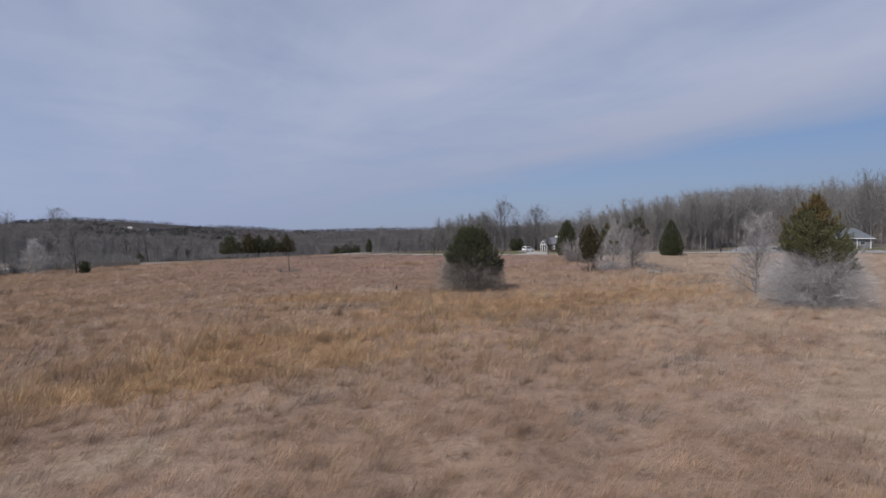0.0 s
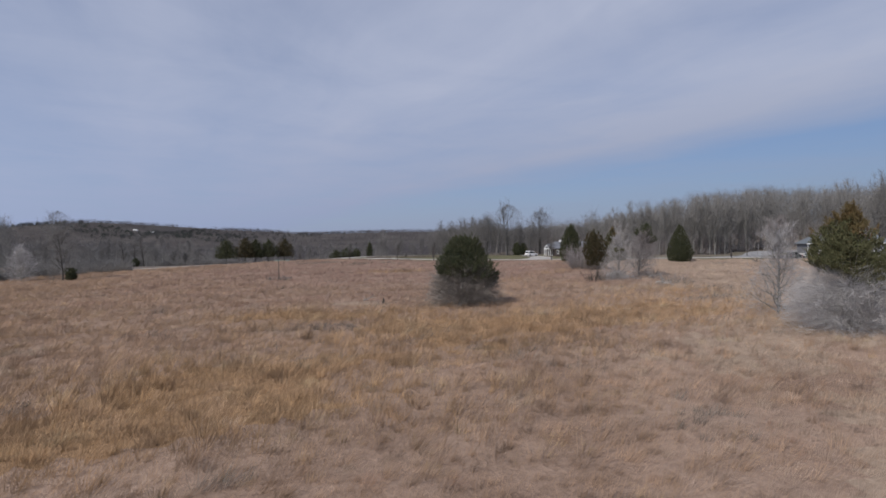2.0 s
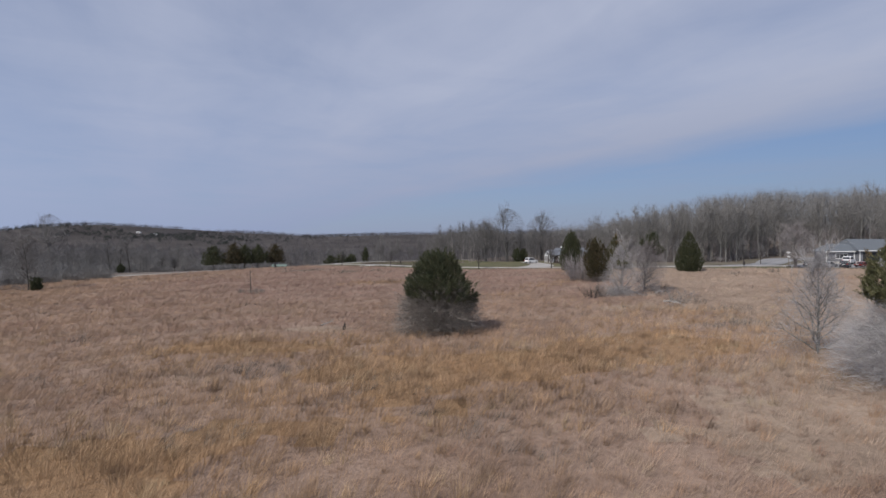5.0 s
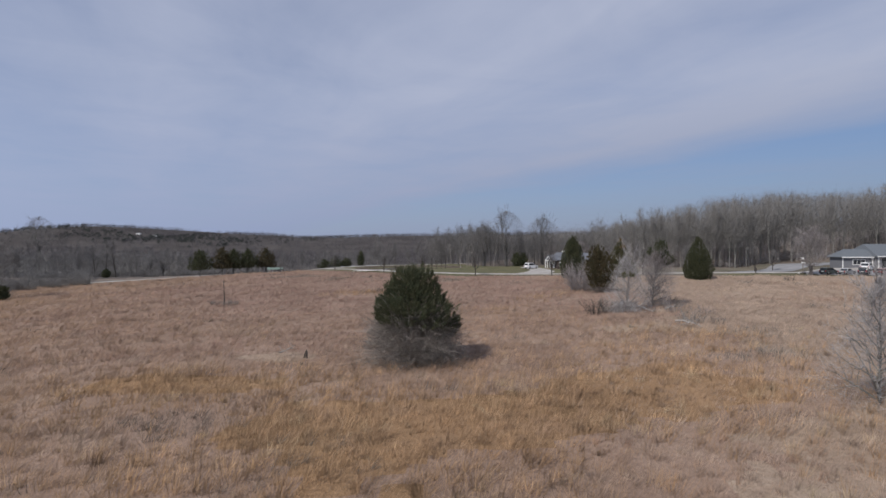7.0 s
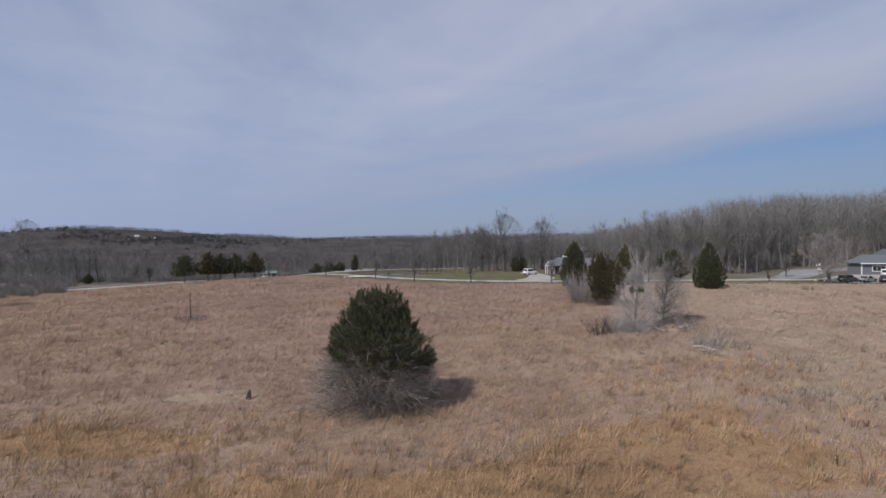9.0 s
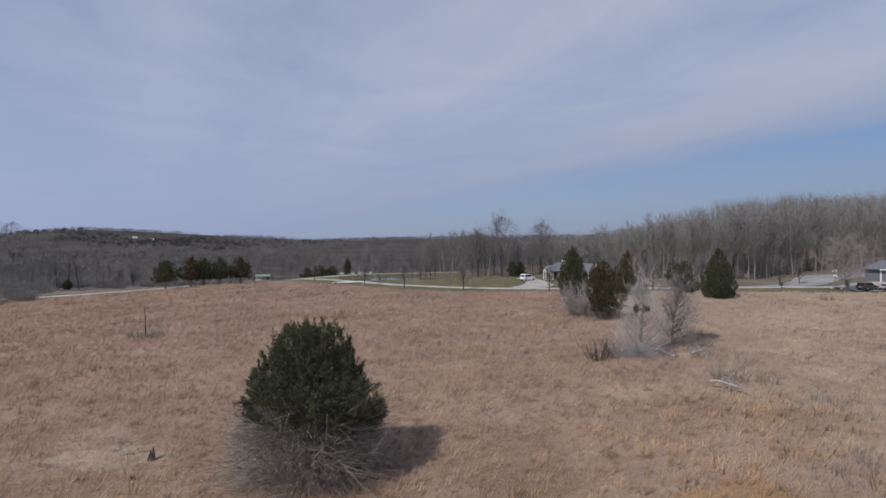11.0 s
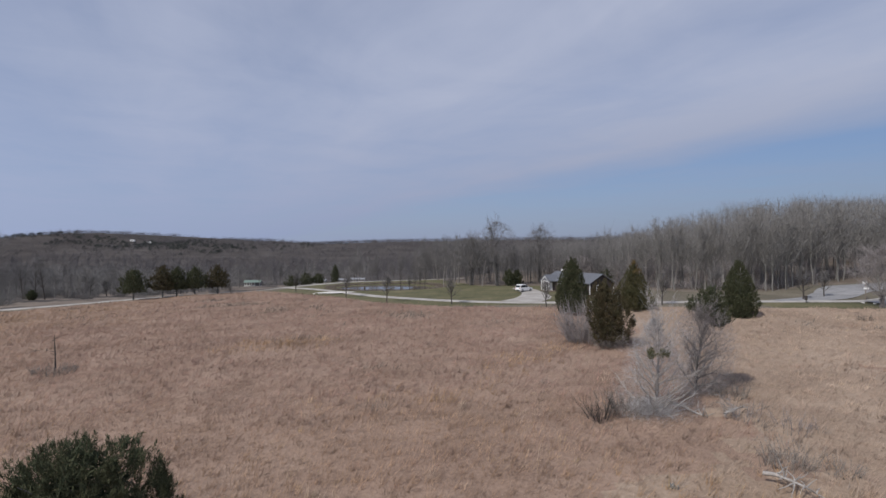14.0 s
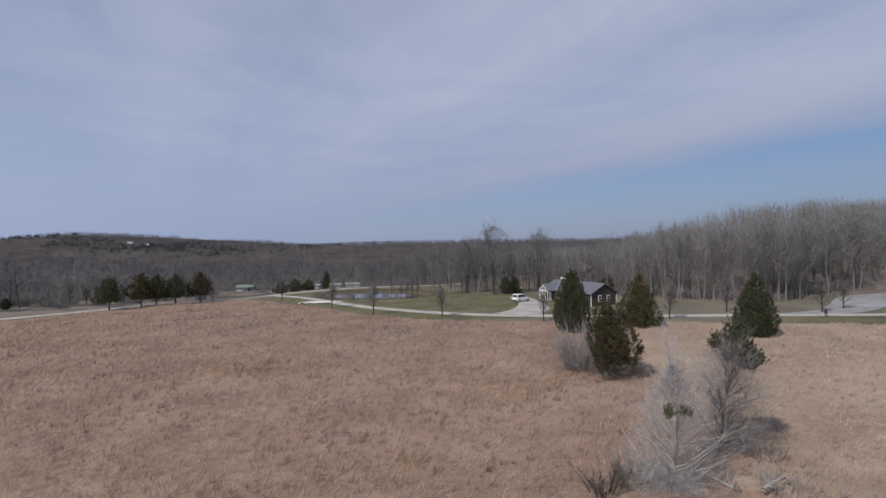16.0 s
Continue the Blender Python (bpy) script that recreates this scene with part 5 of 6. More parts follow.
woods("pond_wood", 4, x, y, 10 + 4 * rng.rand(len(x)) + 4.5 * soft_step(30, 16, x), 130, MAT["twig_valley"], "leafless grey-brown woods behind the pond")
x, y, rng = scatter(9, 1900, -440, -40, 90, 400, lambda x, y: (y > valley_front(x) + 3) & ~((x > -125) & (x < -60) & (y < 356)))
woods("valley_wood", 9, x, y, 8 + 8 * rng.rand(len(x)), 150, MAT["twig_grey"], "leafless grey woods on the valley floor", 1.6, True, 1.0, 0.10)
x, y, rng = scatter(29, 1300, -320, -40, 100, 400, lambda x, y: (y > valley_front(x) - 4) & ~((x > -125) & (x < -60) & (y < 352)))
woods("valley_thicket", 29, x, y, 2.5 + 3.0 * rng.rand(len(x)), 70, MAT["twig_grey"], "low leafless thicket on the valley floor", 2.6, False, 2.6)
x, y, rng = scatter(10, 2900, -520, 330, 335, 660, lambda x, y: ((y > 372) | (x > 0)) & ~((x > -110) & (x < -45) & (y < 402)))
woods("middle_wood", 10, x, y, 10 + 6 * rng.rand(len(x)), 46, MAT["twig_far_hazy"], "leafless grey woods across the valley", 1.5, True, 1.6, 0.10)
x, y, rng = scatter(13, 1300, -900, -330, 860, 1080, lambda x, y: np.hypot((x + 552) / 45, (y - 895) / 50) > 1)
woods("crest_wood", 13, x, y, 5 + 4 * rng.rand(len(x)), 25, MAT["twig_far_hazy"], "leafless woods on the crest of the far hill", 2.6, False, 2.2)
x, y, rng = scatter(11, 8200, -1500, 700, 660, 1260, lambda x, y: (np.abs(x + 0.05 * y) < 1.1 * y) & (np.hypot((x + 552) / 45, (y - 895) / 50) > 1))
woods("hill_wood", 11, x, y, 8 + 5 * rng.rand(len(x)), 25, MAT["twig_far_hazy"], "leafless woods on the far hills", 2.4, False, 2.2)


def hill_cedars():
    """Dark evergreens on the crests, far off, joined in one mesh."""
    rng = np.random.RandomState(12)
    P, D = [], []
    for k in range(420):
        cx, cy, sx, sy = [(-640, 860, 85, 45), (-430, 850, 60, 45), (-930, 900, 60, 60), (-250, 980, 60, 60)][rng.choice(4, p=[0.4, 0.4, 0.12, 0.08])]
        x, y = cx + rng.normal() * sx, cy + rng.normal() * sy
        z = float(land(x, y))
        n = 44
        h, r = 2.6 + 2.4 * rng.rand(), 2.6 + 2.0 * rng.rand()
        u = rng.rand(n)
        a = rng.rand(n) * 6.283
        R = r * (1 - u) ** 0.6 * (0.6 + 0.4 * rng.rand(n))
        P.append(np.column_stack([x + np.cos(a) * R, y + np.sin(a) * R, z + 0.5 + h * u]))
        D.append(unit(np.column_stack([np.cos(a) * 0.5, np.sin(a) * 0.5, np.full(n, 0.9)]) + rng.normal(size=(n, 3)) * 0.3) * 1.3)
    me = mesh_of("hill_cedars", *slivers(np.concatenate(P), np.concatenate(D), 0.9, rng), MAT["needle_far_hazy"])
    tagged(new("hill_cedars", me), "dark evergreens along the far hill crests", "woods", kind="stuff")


hill_cedars()


# ---------------------------------------------------------------- buildings
def window(parent, x, y, z, w, h, trim="white_paint"):
    """A sash window in a wall that faces -y."""
    win = boxed("window", MAT[trim], parent, x - w / 2, y - 0.06, z, x + w / 2, y + 0.02, z + h)
    boxed("pane", MAT["glass"], win, x - w / 2 + 0.12, y - 0.08, z + 0.12, x - 0.03, y - 0.05, z + h - 0.12, bevel=0)
    boxed("pane", MAT["glass"], win, x + 0.03, y - 0.08, z + 0.12, x + w / 2 - 0.12, y - 0.05, z + h - 0.12, bevel=0)
    return win


def gable_roof(x0, x1, y0, y1, eave, ridge, over, thick, mat, parent, hip=0.0):
    """Two slopes (or a hip) over a box whose ridge runs along x."""
    bm = bmesh.new()
    ym = (y0 + y1) / 2
    a, b, c, d = x0 - over, x1 + over, y0 - over, y1 + over
    lo = [bm.verts.new(p) for p in ((a, c, eave), (b, c, eave), (b, d, eave), (a, d, eave))]
    hi = [bm.verts.new(p) for p in ((a, c, eave + thick), (b, c, eave + thick), (b, d, eave + thick), (a, d, eave + thick))]
    r0, r1 = bm.verts.new((a + hip, ym, ridge + thick)), bm.verts.new((b - hip, ym, ridge + thick))
    q0, q1 = bm.verts.new((a + hip, ym, ridge)), bm.verts.new((b - hip, ym, ridge))
    for f in ((hi[0], hi[1], r1, r0), (hi[2], hi[3], r0, r1), (lo[1], lo[0], q0, q1), (lo[3], lo[2], q1, q0), (lo[0], lo[1], hi[1], hi[0]), (lo[2], lo[3], hi[3], hi[2])):
        bm.faces.new(f)
    if hip:
        for f in ((hi[3], hi[0], r0), (hi[1], hi[2], r1), (lo[0], lo[3], q0), (lo[2], lo[1], q1), (lo[3], lo[0], hi[0], hi[3]), (lo[1], lo[2], hi[2], hi[1])):
            bm.faces.new(f)
    else:
        for f in ((lo[3], q0, r0, hi[3]), (q0, lo[0], hi[0], r0), (lo[1], q1, r1, hi[1]), (q1, lo[2], hi[2], r1)):
            bm.faces.new(f)
    bmesh.ops.recalc_face_normals(bm, faces=bm.faces)
    return part("roof", bm, mat, parent)


def dark_house():
    """Long side along local x, its front to -y; the near gable end is at x = 18."""
    ang = math.degrees(math.atan2(-0.89, 0.45))
    corner = at(45.6, 175, -0.15)
    # local +x runs from the far porch end to the near gable; the near corner is (18, 0)
    m = Matrix.Translation(corner) @ pose(0, 0, 0, 0, 0, ang) @ Matrix.Translation((-18, 0, 0))
    h = thing("house", m, "dark brown house with a grey metal roof and white porch", "house")
    outline = [(0, 0), (7.5, 0), (7.5, 2.9), (3.75, 5.2), (0, 2.9)]
    part("wall", prism(bmesh.new(), outline, "x", 0, 18), MAT["siding_dark"], h)
    gable_roof(0, 18, 0, 7.5, 2.85, 5.2, 0.45, 0.14, MAT["metal_roof"], h)
    for k in range(17):
        x = 0.2 + k * 1.1
        bm = bmesh.new()
        prism(bm, [(-0.45, 2.99), (3.75, 5.36), (3.75, 5.40), (-0.45, 3.03)], "x", x - 0.02, x + 0.02)
        part("roof_seam", bm, MAT["metal_roof"], h)
    for y0, y1 in ((2.1, 3.0), (4.6, 5.5)):
        w = boxed("window", MAT["white_paint"], h, 17.98, y0, 1.1, 18.06, y1, 2.6)
        boxed("pane", MAT["glass"], w, 18.05, y0 + 0.1, 1.22, 18.08, y1 - 0.1, 1.8, bevel=0)
        boxed("pane", MAT["glass"], w, 18.05, y0 + 0.1, 1.88, 18.08, y1 - 0.1, 2.48, bevel=0)
    for x in (6.0, 9.5, 13.5):
        window(h, x, 0, 1.0, 1.1, 1.4)
    boxed("corner_board", MAT["white_paint"], h, 17.9, -0.04, 0, 18.04, 0.12, 2.85)
    boxed("corner_board", MAT["white_paint"], h, 17.9, 7.38, 0, 18.04, 7.54, 2.85)
    boxed("door", MAT["white_paint"], h, 2.1, -0.06, 0.25, 3.1, 0.02, 2.35)
    # porch with posts and a small gable
    part("pediment", prism(bmesh.new(), [(0.9, 2.7), (4.4, 2.7), (4.4, 2.95), (2.65, 4.3), (0.9, 2.95)], "y", -2.2, 0.0), MAT["white_paint"], h)
    part("gable_panel", prism(bmesh.new(), [(1.35, 2.99), (3.95, 2.99), (2.65, 4.0)], "y", -2.24, -2.18), MAT["siding_grey"], h, "grey siding in the porch gable")
    bm = bmesh.new()
    prism(bm, [(0.6, 2.8), (2.65, 4.42), (4.7, 2.8), (4.7, 2.94), (2.65, 4.58), (0.6, 2.94)], "y", -2.4, 1.8)
    part("porch_roof", bm, MAT["metal_roof"], h)
    boxed("porch_floor", MAT["wood"], h, 0.8, -2.2, 0.05, 4.5, 0, 0.3)
    for x in (0.98, 2.0, 3.3, 4.32):
        boxed("porch_post", MAT["white_paint"], h, x - 0.09, -2.15, 0.3, x + 0.09, -1.97, 2.72)
    part("chimney", box(bmesh.new(), 1.0, 4.5, 4.2, 3.6, 5.0, 5.9, 0.03), MAT["white_paint"], h, "pale flat roof cap")


dark_house()


def lodge():
    """Long low building beyond the lot; its front faces -y."""
    m = Matrix.Translation(at(108.5, 158.5, 0.25))
    b = thing("lodge", m, "low grey building with white trim and shingle hip roofs", "building")
    part("wall", box(bmesh.new(), 0, 0, -0.6, 8.2, 4.6, 2.7), MAT["siding_grey"], b)
    part("wall", box(bmesh.new(), 8.2, -1.2, -0.6, 23, 10, 2.9), MAT["siding_grey"], b)
    gable_roof(0, 9.5, 0, 4.6, 2.6, 4.6, 0.6, 0.16, MAT["shingle"], b, hip=2.6)
    gable_roof(8.2, 23, -1.2, 10, 2.85, 6.0, 0.7, 0.16, MAT["shingle"], b, hip=1.2)
    boxed("fascia", MAT["white_paint"], b, -0.6, -0.64, 2.5, 8.0, -0.58, 2.76)
    boxed("fascia", MAT["white_paint"], b, 7.5, -1.96, 2.75, 23.7, -1.88, 3.0)
    for x, y in ((0.05, 0), (7.7, 0), (8.3, -1.2), (14.2, -1.2), (16.4, -1.2), (18.6, -1.2), (22.8, -1.2)):
        boxed("post", MAT["white_paint"], b, x - 0.12, y - 0.14, -0.3, x + 0.12, y - 0.02, 2.7)
    win = boxed("window", MAT["white_paint"], b, 2.6, -0.08, 0.6, 5.9, 0.02, 2.1)
    for k in range(3):
        boxed("pane", MAT["glass"], win, 2.75 + k * 1.02, -0.1, 0.78, 3.68 + k * 1.02, -0.07, 1.95, bevel=0)
    boxed("door", MAT["white_paint"], b, 14.7, -1.3, -0.25, 15.9, -1.18, 2.1)
    # flat dark sheet on the wall in place of an opening's shaded inside
    boxed("dark_opening_sheet", MAT["glass"], b, 9.2, -1.24, -0.3, 13.6, -1.19, 2.4)
    window(b, 20.3, -1.2, 0.8, 1.6, 1.3)
    boxed("foundation", MAT["limestone"], b, -0.04, -0.05, -0.7, 8.1, -0.01, -0.2)


lodge()


def shelter(x, y):
    s = thing("picnic_shelter", post(x, y, 12, 0.0, 0.8), "open picnic shelter with a pale green roof in the valley", "shelter")
    gable_roof(0, 11, 0, 7, 2.7, 4.2, 0.6, 0.15, MAT["green_roof"], s)
    boxed("slab", MAT["limestone"], s, -0.5, -0.5, -0.4, 11.5, 7.5, 0.08)
    for px in (0.2, 3.7, 7.3, 10.8):
        for py in (0.2, 6.8):
            boxed("post", MAT["white_paint"], s, px - 0.1, py - 0.1, 0, px + 0.1, py + 0.1, 2.75)
    boxed("wall", MAT["siding_grey"], s, 6.5, 3.0, 0.05, 10.8, 6.8, 2.6)
    return s


shelter(-115, 348)


def low_barn(x, y, w, label, wall="shed_wall", roof="shed_roof"):
    s = thing("shed", post(x, y, 4), label, "shed")
    part("wall", box(bmesh.new(), 0, 0, -0.5, w, 5, 1.9), MAT[wall], s)
    gable_roof(0, w, 0, 5, 1.8, 2.6, 0.4, 0.12, MAT[roof], s)
    boxed("door", MAT["siding_grey"], s, w * 0.4, -0.05, -0.3, w * 0.4 + 1.2, 0.02, 1.7)


for x, y, w in ((-71, 338, 7), (-60, 338, 8), (-49, 338, 7.5)):
    low_barn(x, y, w, "low pale shed in a valley clearing")
for x, y, s in ((-572, 930, 6.5), (-545, 934, 6.5)):
    low_barn(x, y, s, "small white house on the far hill", "white_paint", "white_paint")


# ---------------------------------------------------------------- vehicles
def car(name, m, paint, label, length=4.6, width=1.85, height=1.7, suv=True):
    """A car with its nose towards +x."""
    c = thing(name, m, label, "car", "parked cars")
    L, W, H = length / 2, width / 2, height
    belt = 0.58 * H
    body = bmesh.new()
    prism(body, [(-L, 0.35), (-L + 0.08, belt), (L * 0.45, belt), (L * 0.94, belt * 0.86), (L, 0.62), (L * 0.97, 0.32), (L * 0.8, 0.25), (-L * 0.9, 0.25)], "y", -W, W)
    bmesh.ops.bevel(body, geom=body.edges[:], offset=0.06, segments=2, affect="EDGES")
    part("body", body, MAT[paint], c)
    cab = bmesh.new()
    back = -L + (0.12 if suv else 0.9)
    prism(cab, [(back, belt - 0.02), (back + 0.28, H - 0.05), (back + 0.5, H), (L * 0.05, H), (L * 0.5, belt - 0.02)], "y", -W + 0.1, W - 0.1)
    bmesh.ops.bevel(cab, geom=cab.edges[:], offset=0.05, segments=2, affect="EDGES")
    part("cabin", cab, MAT[paint], c)
    for s in (-1, 1):
        pane = bmesh.new()
        y0 = s * (W - 0.1)
        prism(pane, [(back + 0.25, belt + 0.05), (back + 0.42, H - 0.14), (L * 0.03, H - 0.14), (L * 0.38, belt + 0.05)], "y", y0, y0 + s * 0.012)
        part("side_window", pane, MAT["glass"], c)
    rear = bmesh.new()
    prism(rear, [(back - 0.008, belt + 0.06), (back + 0.21, H - 0.16), (back + 0.235, H - 0.16), (back + 0.03, belt + 0.06)], "y", -W + 0.22, W - 0.22)
    part("rear_window", rear, MAT["glass"], c)
    front = bmesh.new()
    prism(front, [(L * 0.46, belt + 0.05), (L * 0.09, H - 0.1), (L * 0.12, H - 0.1), (L * 0.49, belt + 0.05)], "y", -W + 0.2, W - 0.2)
    part("windscreen", front, MAT["glass"], c)
    for sx in (-L * 0.62, L * 0.64):
        for s in (-1, 1):
            tyre = bmesh.new()
            bmesh.ops.create_cone(tyre, cap_ends=True, segments=20, radius1=0.34, radius2=0.34, depth=0.22, matrix=pose(sx, s * (W - 0.1), 0.34, 90, 0, 0))
            wheel = part("wheel", tyre, MAT["rubber"], c)
            rim = bmesh.new()
            bmesh.ops.create_cone(rim, cap_ends=True, segments=16, radius1=0.21, radius2=0.19, depth=0.03, matrix=pose(sx, s * (W + 0.015), 0.34, -90 * s, 0, 0))
            part("rim", rim, MAT["rim"], wheel)
    for s in (-1, 1):
        boxed("tail_light", MAT["lamp_red"], c, -L - 0.012, s * (W - 0.2) - 0.1, belt - 0.28, -L + 0.1, s * (W - 0.2) + 0.1, belt - 0.02)
        boxed("headlight", MAT["lamp_clear"], c, L * 0.92, s * (W - 0.28) - 0.16, 0.62, L + 0.005, s * (W - 0.28) + 0.16, 0.76)
        boxed("mirror", MAT[paint], c, L * 0.3, s * (W + 0.08) - 0.08, belt, L * 0.38, s * (W + 0.08) + 0.08, belt + 0.16)
    boxed("bumper", MAT["rubber"], c, -L - 0.03, -W + 0.1, 0.35, -L + 0.1, W - 0.1, 0.5)
    boxed("number_plate", MAT["white_paint"], c, -L - 0.04, -0.26, 0.62, -L + 0.02, 0.26, 0.74)
    return c


def parked(x, y, turn, lift=0.24):
    return post(x, y, turn, lift)


car("suv", parked(31.0, 187.0, 40), "car_white", "white sport utility vehicle parked on the gravel drive", 4.8, 1.95, 1.85)
car("suv", parked(98.6, 149.4, 20), "car_green", "dark grey-green estate car parked before the lodge", 4.6, 1.85, 1.6)
car("sedan", parked(102.6, 149.0, 24), "car_silver", "silver saloon car parked before the lodge", 4.4, 1.8, 1.42, False)
car("suv", parked(106.4, 148.6, 44), "car_dark", "black sport utility vehicle parked before the lodge", 4.6, 1.9, 1.7)
car("sedan", parked(111.0, 148.6, 20), "car_red", "dark red saloon car parked before the lodge", 4.5, 1.8, 1.35, False)
car("pickup", parked(112.0, 154.8, 40), "car_white", "white truck parked close to the lodge", 5.2, 1.95, 1.9)


def sign_board(x, y):
    s = thing("sign", post(x, y, -15), "two white notice boards on a dark post", "sign")
    boxed("post", MAT["wood"], s, -0.07, -0.07, -0.2, 0.07, 0.07, 4.2)
    boxed("board", MAT["white_paint"], s, -0.6, -0.12, 3.4, 0.3, -0.08, 3.9)
    boxed("board", MAT["white_paint"], s, -0.4, -0.12, 2.3, 0.5, -0.08, 2.8)


sign_board(98.5, 158.8)


def bin_post(x, y):
    s = thing("litter_bin", post(x, y, 0), "small dark bin on a post beside the pad", "bin")
    boxed("post", MAT["bark_dark"], s, -0.05, -0.05, -0.1, 0.05, 0.05, 0.8)
    boxed("drum", MAT["bark_dark"], s, -0.22, -0.22, 0.5, 0.22, 0.22, 1.4, bevel=0.06)


bin_post(-14.5, 200)
bin_post(84.6, 156.0)


def gravel_pad():
    n, cx, cy = 40, -22.4, 195.2
    V = [(cx, cy, float(land(cx, cy)) + 0.30)]
    for i in range(n):
        a = 2 * math.pi * i / n
        r = 1 + 0.12 * math.sin(3 * a) + 0.07 * math.sin(7 * a)
        x, y = cx + 5.4 * r * math.cos(a), cy + 2.6 * r * math.sin(a)
        V.append((x, y, float(land(x, y)) + 0.24))
    F = [(0, 1 + i, 1 + (i + 1) % n) for i in range(n)]
    tagged(new("gravel_pad", mesh_of("gravel_pad", V, F, MAT["limestone"], True)), "small pale gravel turnout beside the drive", "pavement", kind="structure")


gravel_pad()


def boulders():
    rng = np.random.RandomState(55)
    spots = [(-27.4 + 0.8 * k + rng.normal() * 0.25, 193.6 + rng.normal() * 0.3, 0.16 + 0.16 * rng.rand()) for k in range(6)]
    spots += [(94.5 + 1.1 * k, 153.6 + rng.normal() * 0.4, 0.2 + 0.1 * rng.rand()) for k in range(2)]
    for x, y, r in spots:
        bm = bmesh.new()
        bmesh.ops.create_icosphere(bm, subdivisions=2, radius=r)
        for v in bm.verts:
            v.co = Vector((v.co.x * 1.3, v.co.y, v.co.z * 0.75)) * (0.85 + 0.3 * rng.rand())
        ob = part("boulder", bm, MAT["limestone"])
        ob.matrix_basis = post(x, y, rng.rand() * 360, r * 0.45)
        tagged(ob, "pale limestone boulder edging the gravel", "boulder", "boulders")


boulders()


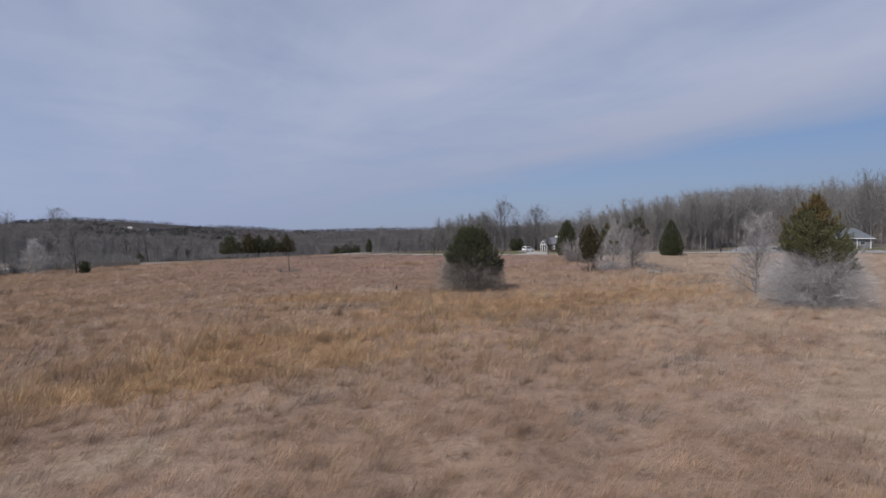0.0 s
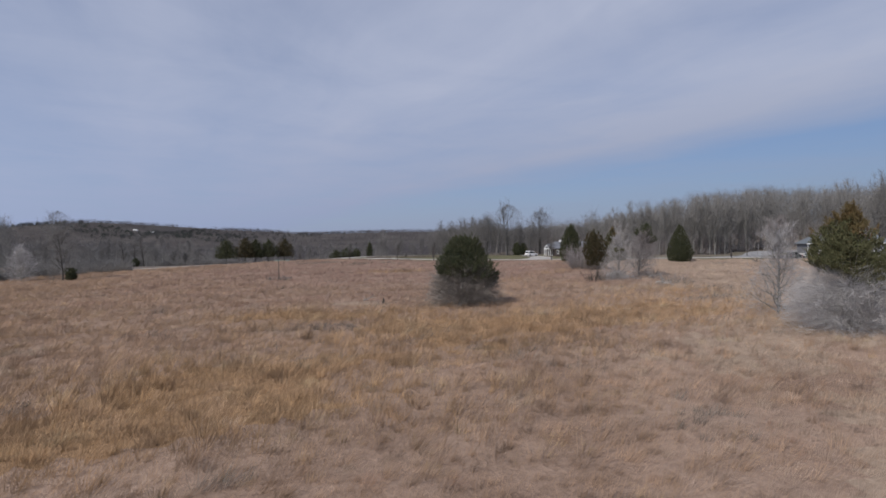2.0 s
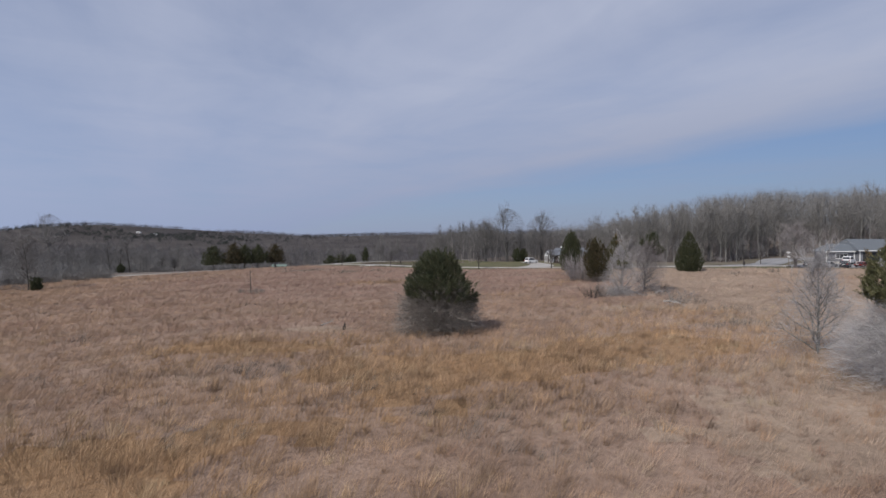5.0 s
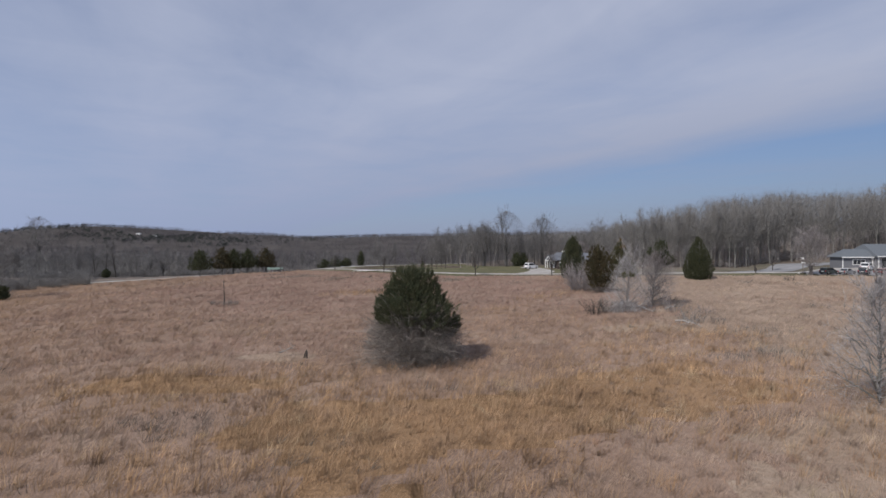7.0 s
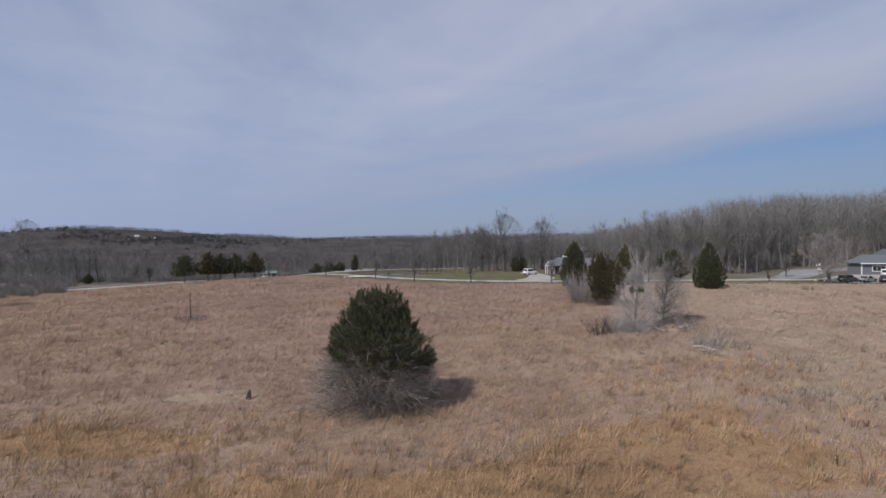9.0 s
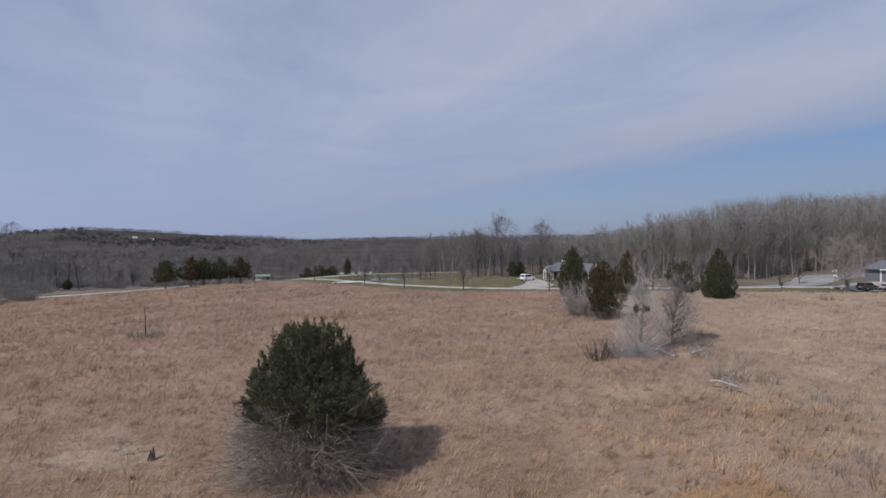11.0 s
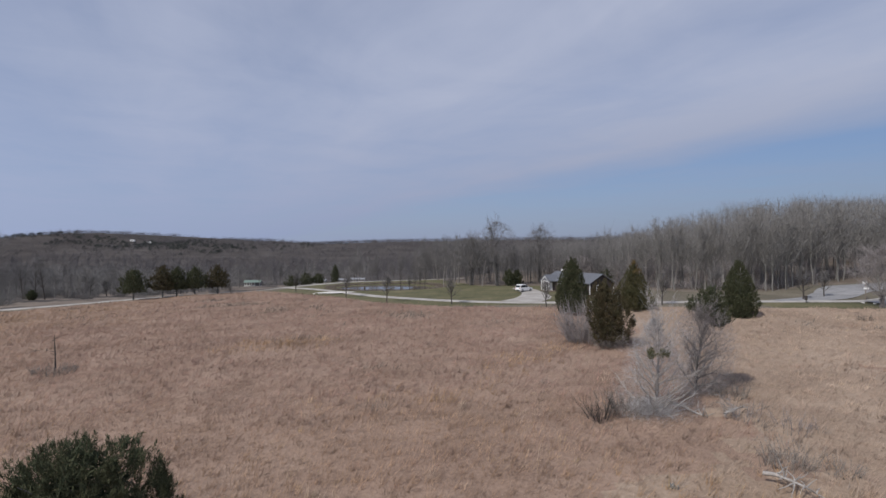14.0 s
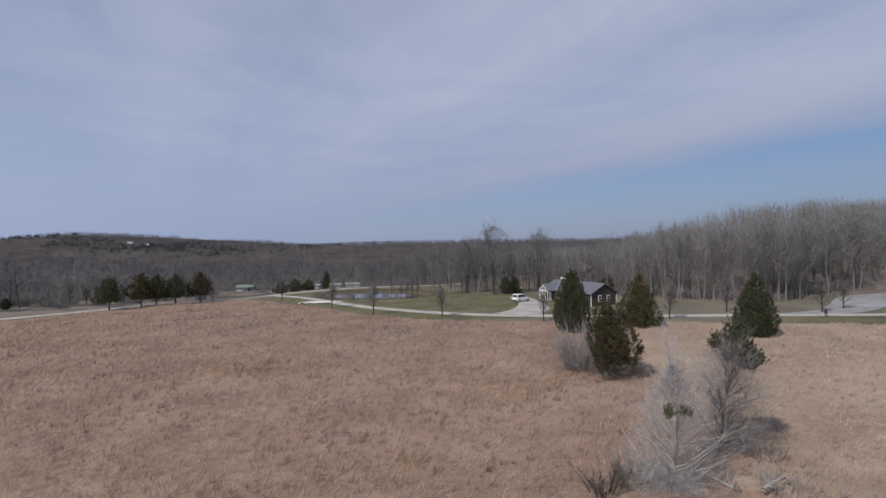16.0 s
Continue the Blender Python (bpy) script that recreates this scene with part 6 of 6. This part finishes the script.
# ---------------------------------------------------------------- grass
def build_grass(total=1400000):
    rng = np.random.RandomState(17)
    y = 5 + rng.rand(total) ** 1.35 * 205
    half = 18 + 0.98 * y
    x = (rng.rand(total) * 2 - 1) * half + 0.05 * y
    # a thinner stand behind and beside the flight line
    x = np.concatenate([x, rng.rand(total // 14) * 170 - 75])
    y = np.concatenate([y, rng.rand(total // 14) * 75 - 30])
    total = len(x)
    ok = (x > -110) & (x < 135) & (y < field_edge(x) + 1.5 * (vnoise(x, y, 0.3, 2) - 0.5) - 0.3 - 3.5 * rng.rand(total) ** 2)
    ok &= rng.rand(total) < np.clip(1.15 - y / 260.0, 0.3, 1)
    x, y = x[ok], y[ok]
    # gather into uneven tussocks
    n = len(x)
    p, q = 0.8 * x + 0.6 * y, 0.8 * y - 0.6 * x
    size = 0.85
    i, j = np.floor(p / size).astype(int), np.floor(q / size).astype(int)
    own = [_LATTICE[(i * a + j * 3 + 11 * a) % 256, (j * b + i * 5 + 7 * b) % 256] for a, b in ((1, 1), (3, 7), (7, 3))]
    cp, cq = (i + own[0]) * size, (j + own[1]) * size
    spread = rng.normal(size=(n, 2)) * (0.10 + 0.16 * own[2])[:, None]
    tuft = rng.rand(n) < 0.6
    p, q = np.where(tuft, cp + spread[:, 0], p), np.where(tuft, cq + spread[:, 1], q)
    x, y = 0.8 * p - 0.6 * q, 0.6 * p + 0.8 * q
    grown = np.where(tuft, 0.6 + 1.0 * own[2], 0.6)
    out = spread @ np.array([[0.8, 0.6], [-0.6, 0.8]]) * tuft[:, None] * 1.5
    gold, straw, forb, russet = stands(x, y)
    # a tussock is of one kind throughout
    kin = [_LATTICE[(i * a + j * 13 + 3 * a) % 256, (j * b + i * 7 + b) % 256] for a, b in ((5, 11), (9, 3), (13, 5))]
    r = np.where(tuft, kin[0], rng.rand(n))
    kind = np.zeros(n, int)
    kind[russet > 0.15 + 0.8 * rng.rand(n)] = 4
    kind[gold > 0.2 + 0.8 * r] = 1
    r = np.where(tuft, kin[1], rng.rand(n))
    kind[(straw > 0.15 + 0.9 * r) & ((kind != 1) | (r < 0.45))] = 2
    kind[forb > 0.1 + 0.8 * np.where(tuft, kin[2], rng.rand(n))] = 3
    tall = np.choose(kind, [0.62, 0.8, 0.48, 0.66, 0.62]) * (0.45 + 0.95 * vnoise(p, q, 0.35, 3)) * grown * (0.65 + 0.55 * rng.rand(n))
    wide = (0.004 + 0.00044 * np.maximum(np.hypot(x - 8, y), 60 * (y < 4))) * np.choose(kind, [np.ones(n), np.full(n, 1.15), np.ones(n), 1.0 + 0.2 * soft_step(40, 110, y), np.ones(n)])
    base = np.column_stack([x, y, land(x, y) + np.where((y > 0) & (y < field_edge(x) - 1), hummock(x, y), 0.1) + 0.02])
    # the wind lays them over to one side
    lean = (0.2 + 0.6 * vnoise(x, y, 0.25, 3)) * np.where(kind == 1, 0.6, 1.0)
    ang = 0.25 + 2.2 * (vnoise(x + 40, y, 0.12, 3) - 0.5)
    stray = rng.normal(size=(n, 2)) * 0.22
    d = unit(np.column_stack([np.cos(ang) * lean + out[:, 0] + stray[:, 0], np.sin(ang) * lean + out[:, 1] + stray[:, 1], np.full(n, 0.9)]))
    face = rng.rand(n) * math.pi
    side = np.column_stack([np.cos(face), np.sin(face), np.zeros(n)]) * (wide * 0.5)[:, None]
    tip = base + d * tall[:, None]
    foot = base - d * 0.25
    V = np.stack([foot - side, foot + side, tip + side * 0.7, tip - side * 0.7], axis=1)
    names = [("bluestem_grass", "bluestem", "pinkish-tan dry bluestem grass covering the prairie"), ("golden_grass", "golden", "golden-orange dry grass in broad stands"),
             ("straw_grass", "straw", "pale straw grass in flattened patches"), ("dead_forbs", "forb", "dark dead wildflower stalks among the grass"), ("russet_grass", "russet", "reddish-brown dry bluestem grass in broad drifts")]
    for k, (name, mat, label) in enumerate(names):
        v = V[kind == k]
        v = v[:, :3]
        m = v.shape[1]
        tagged(new(name, mesh_of(name, v.reshape(-1, 3), np.arange(len(v) * m).reshape(-1, m), MAT[mat])), label, "grass", kind="stuff")


build_grass()
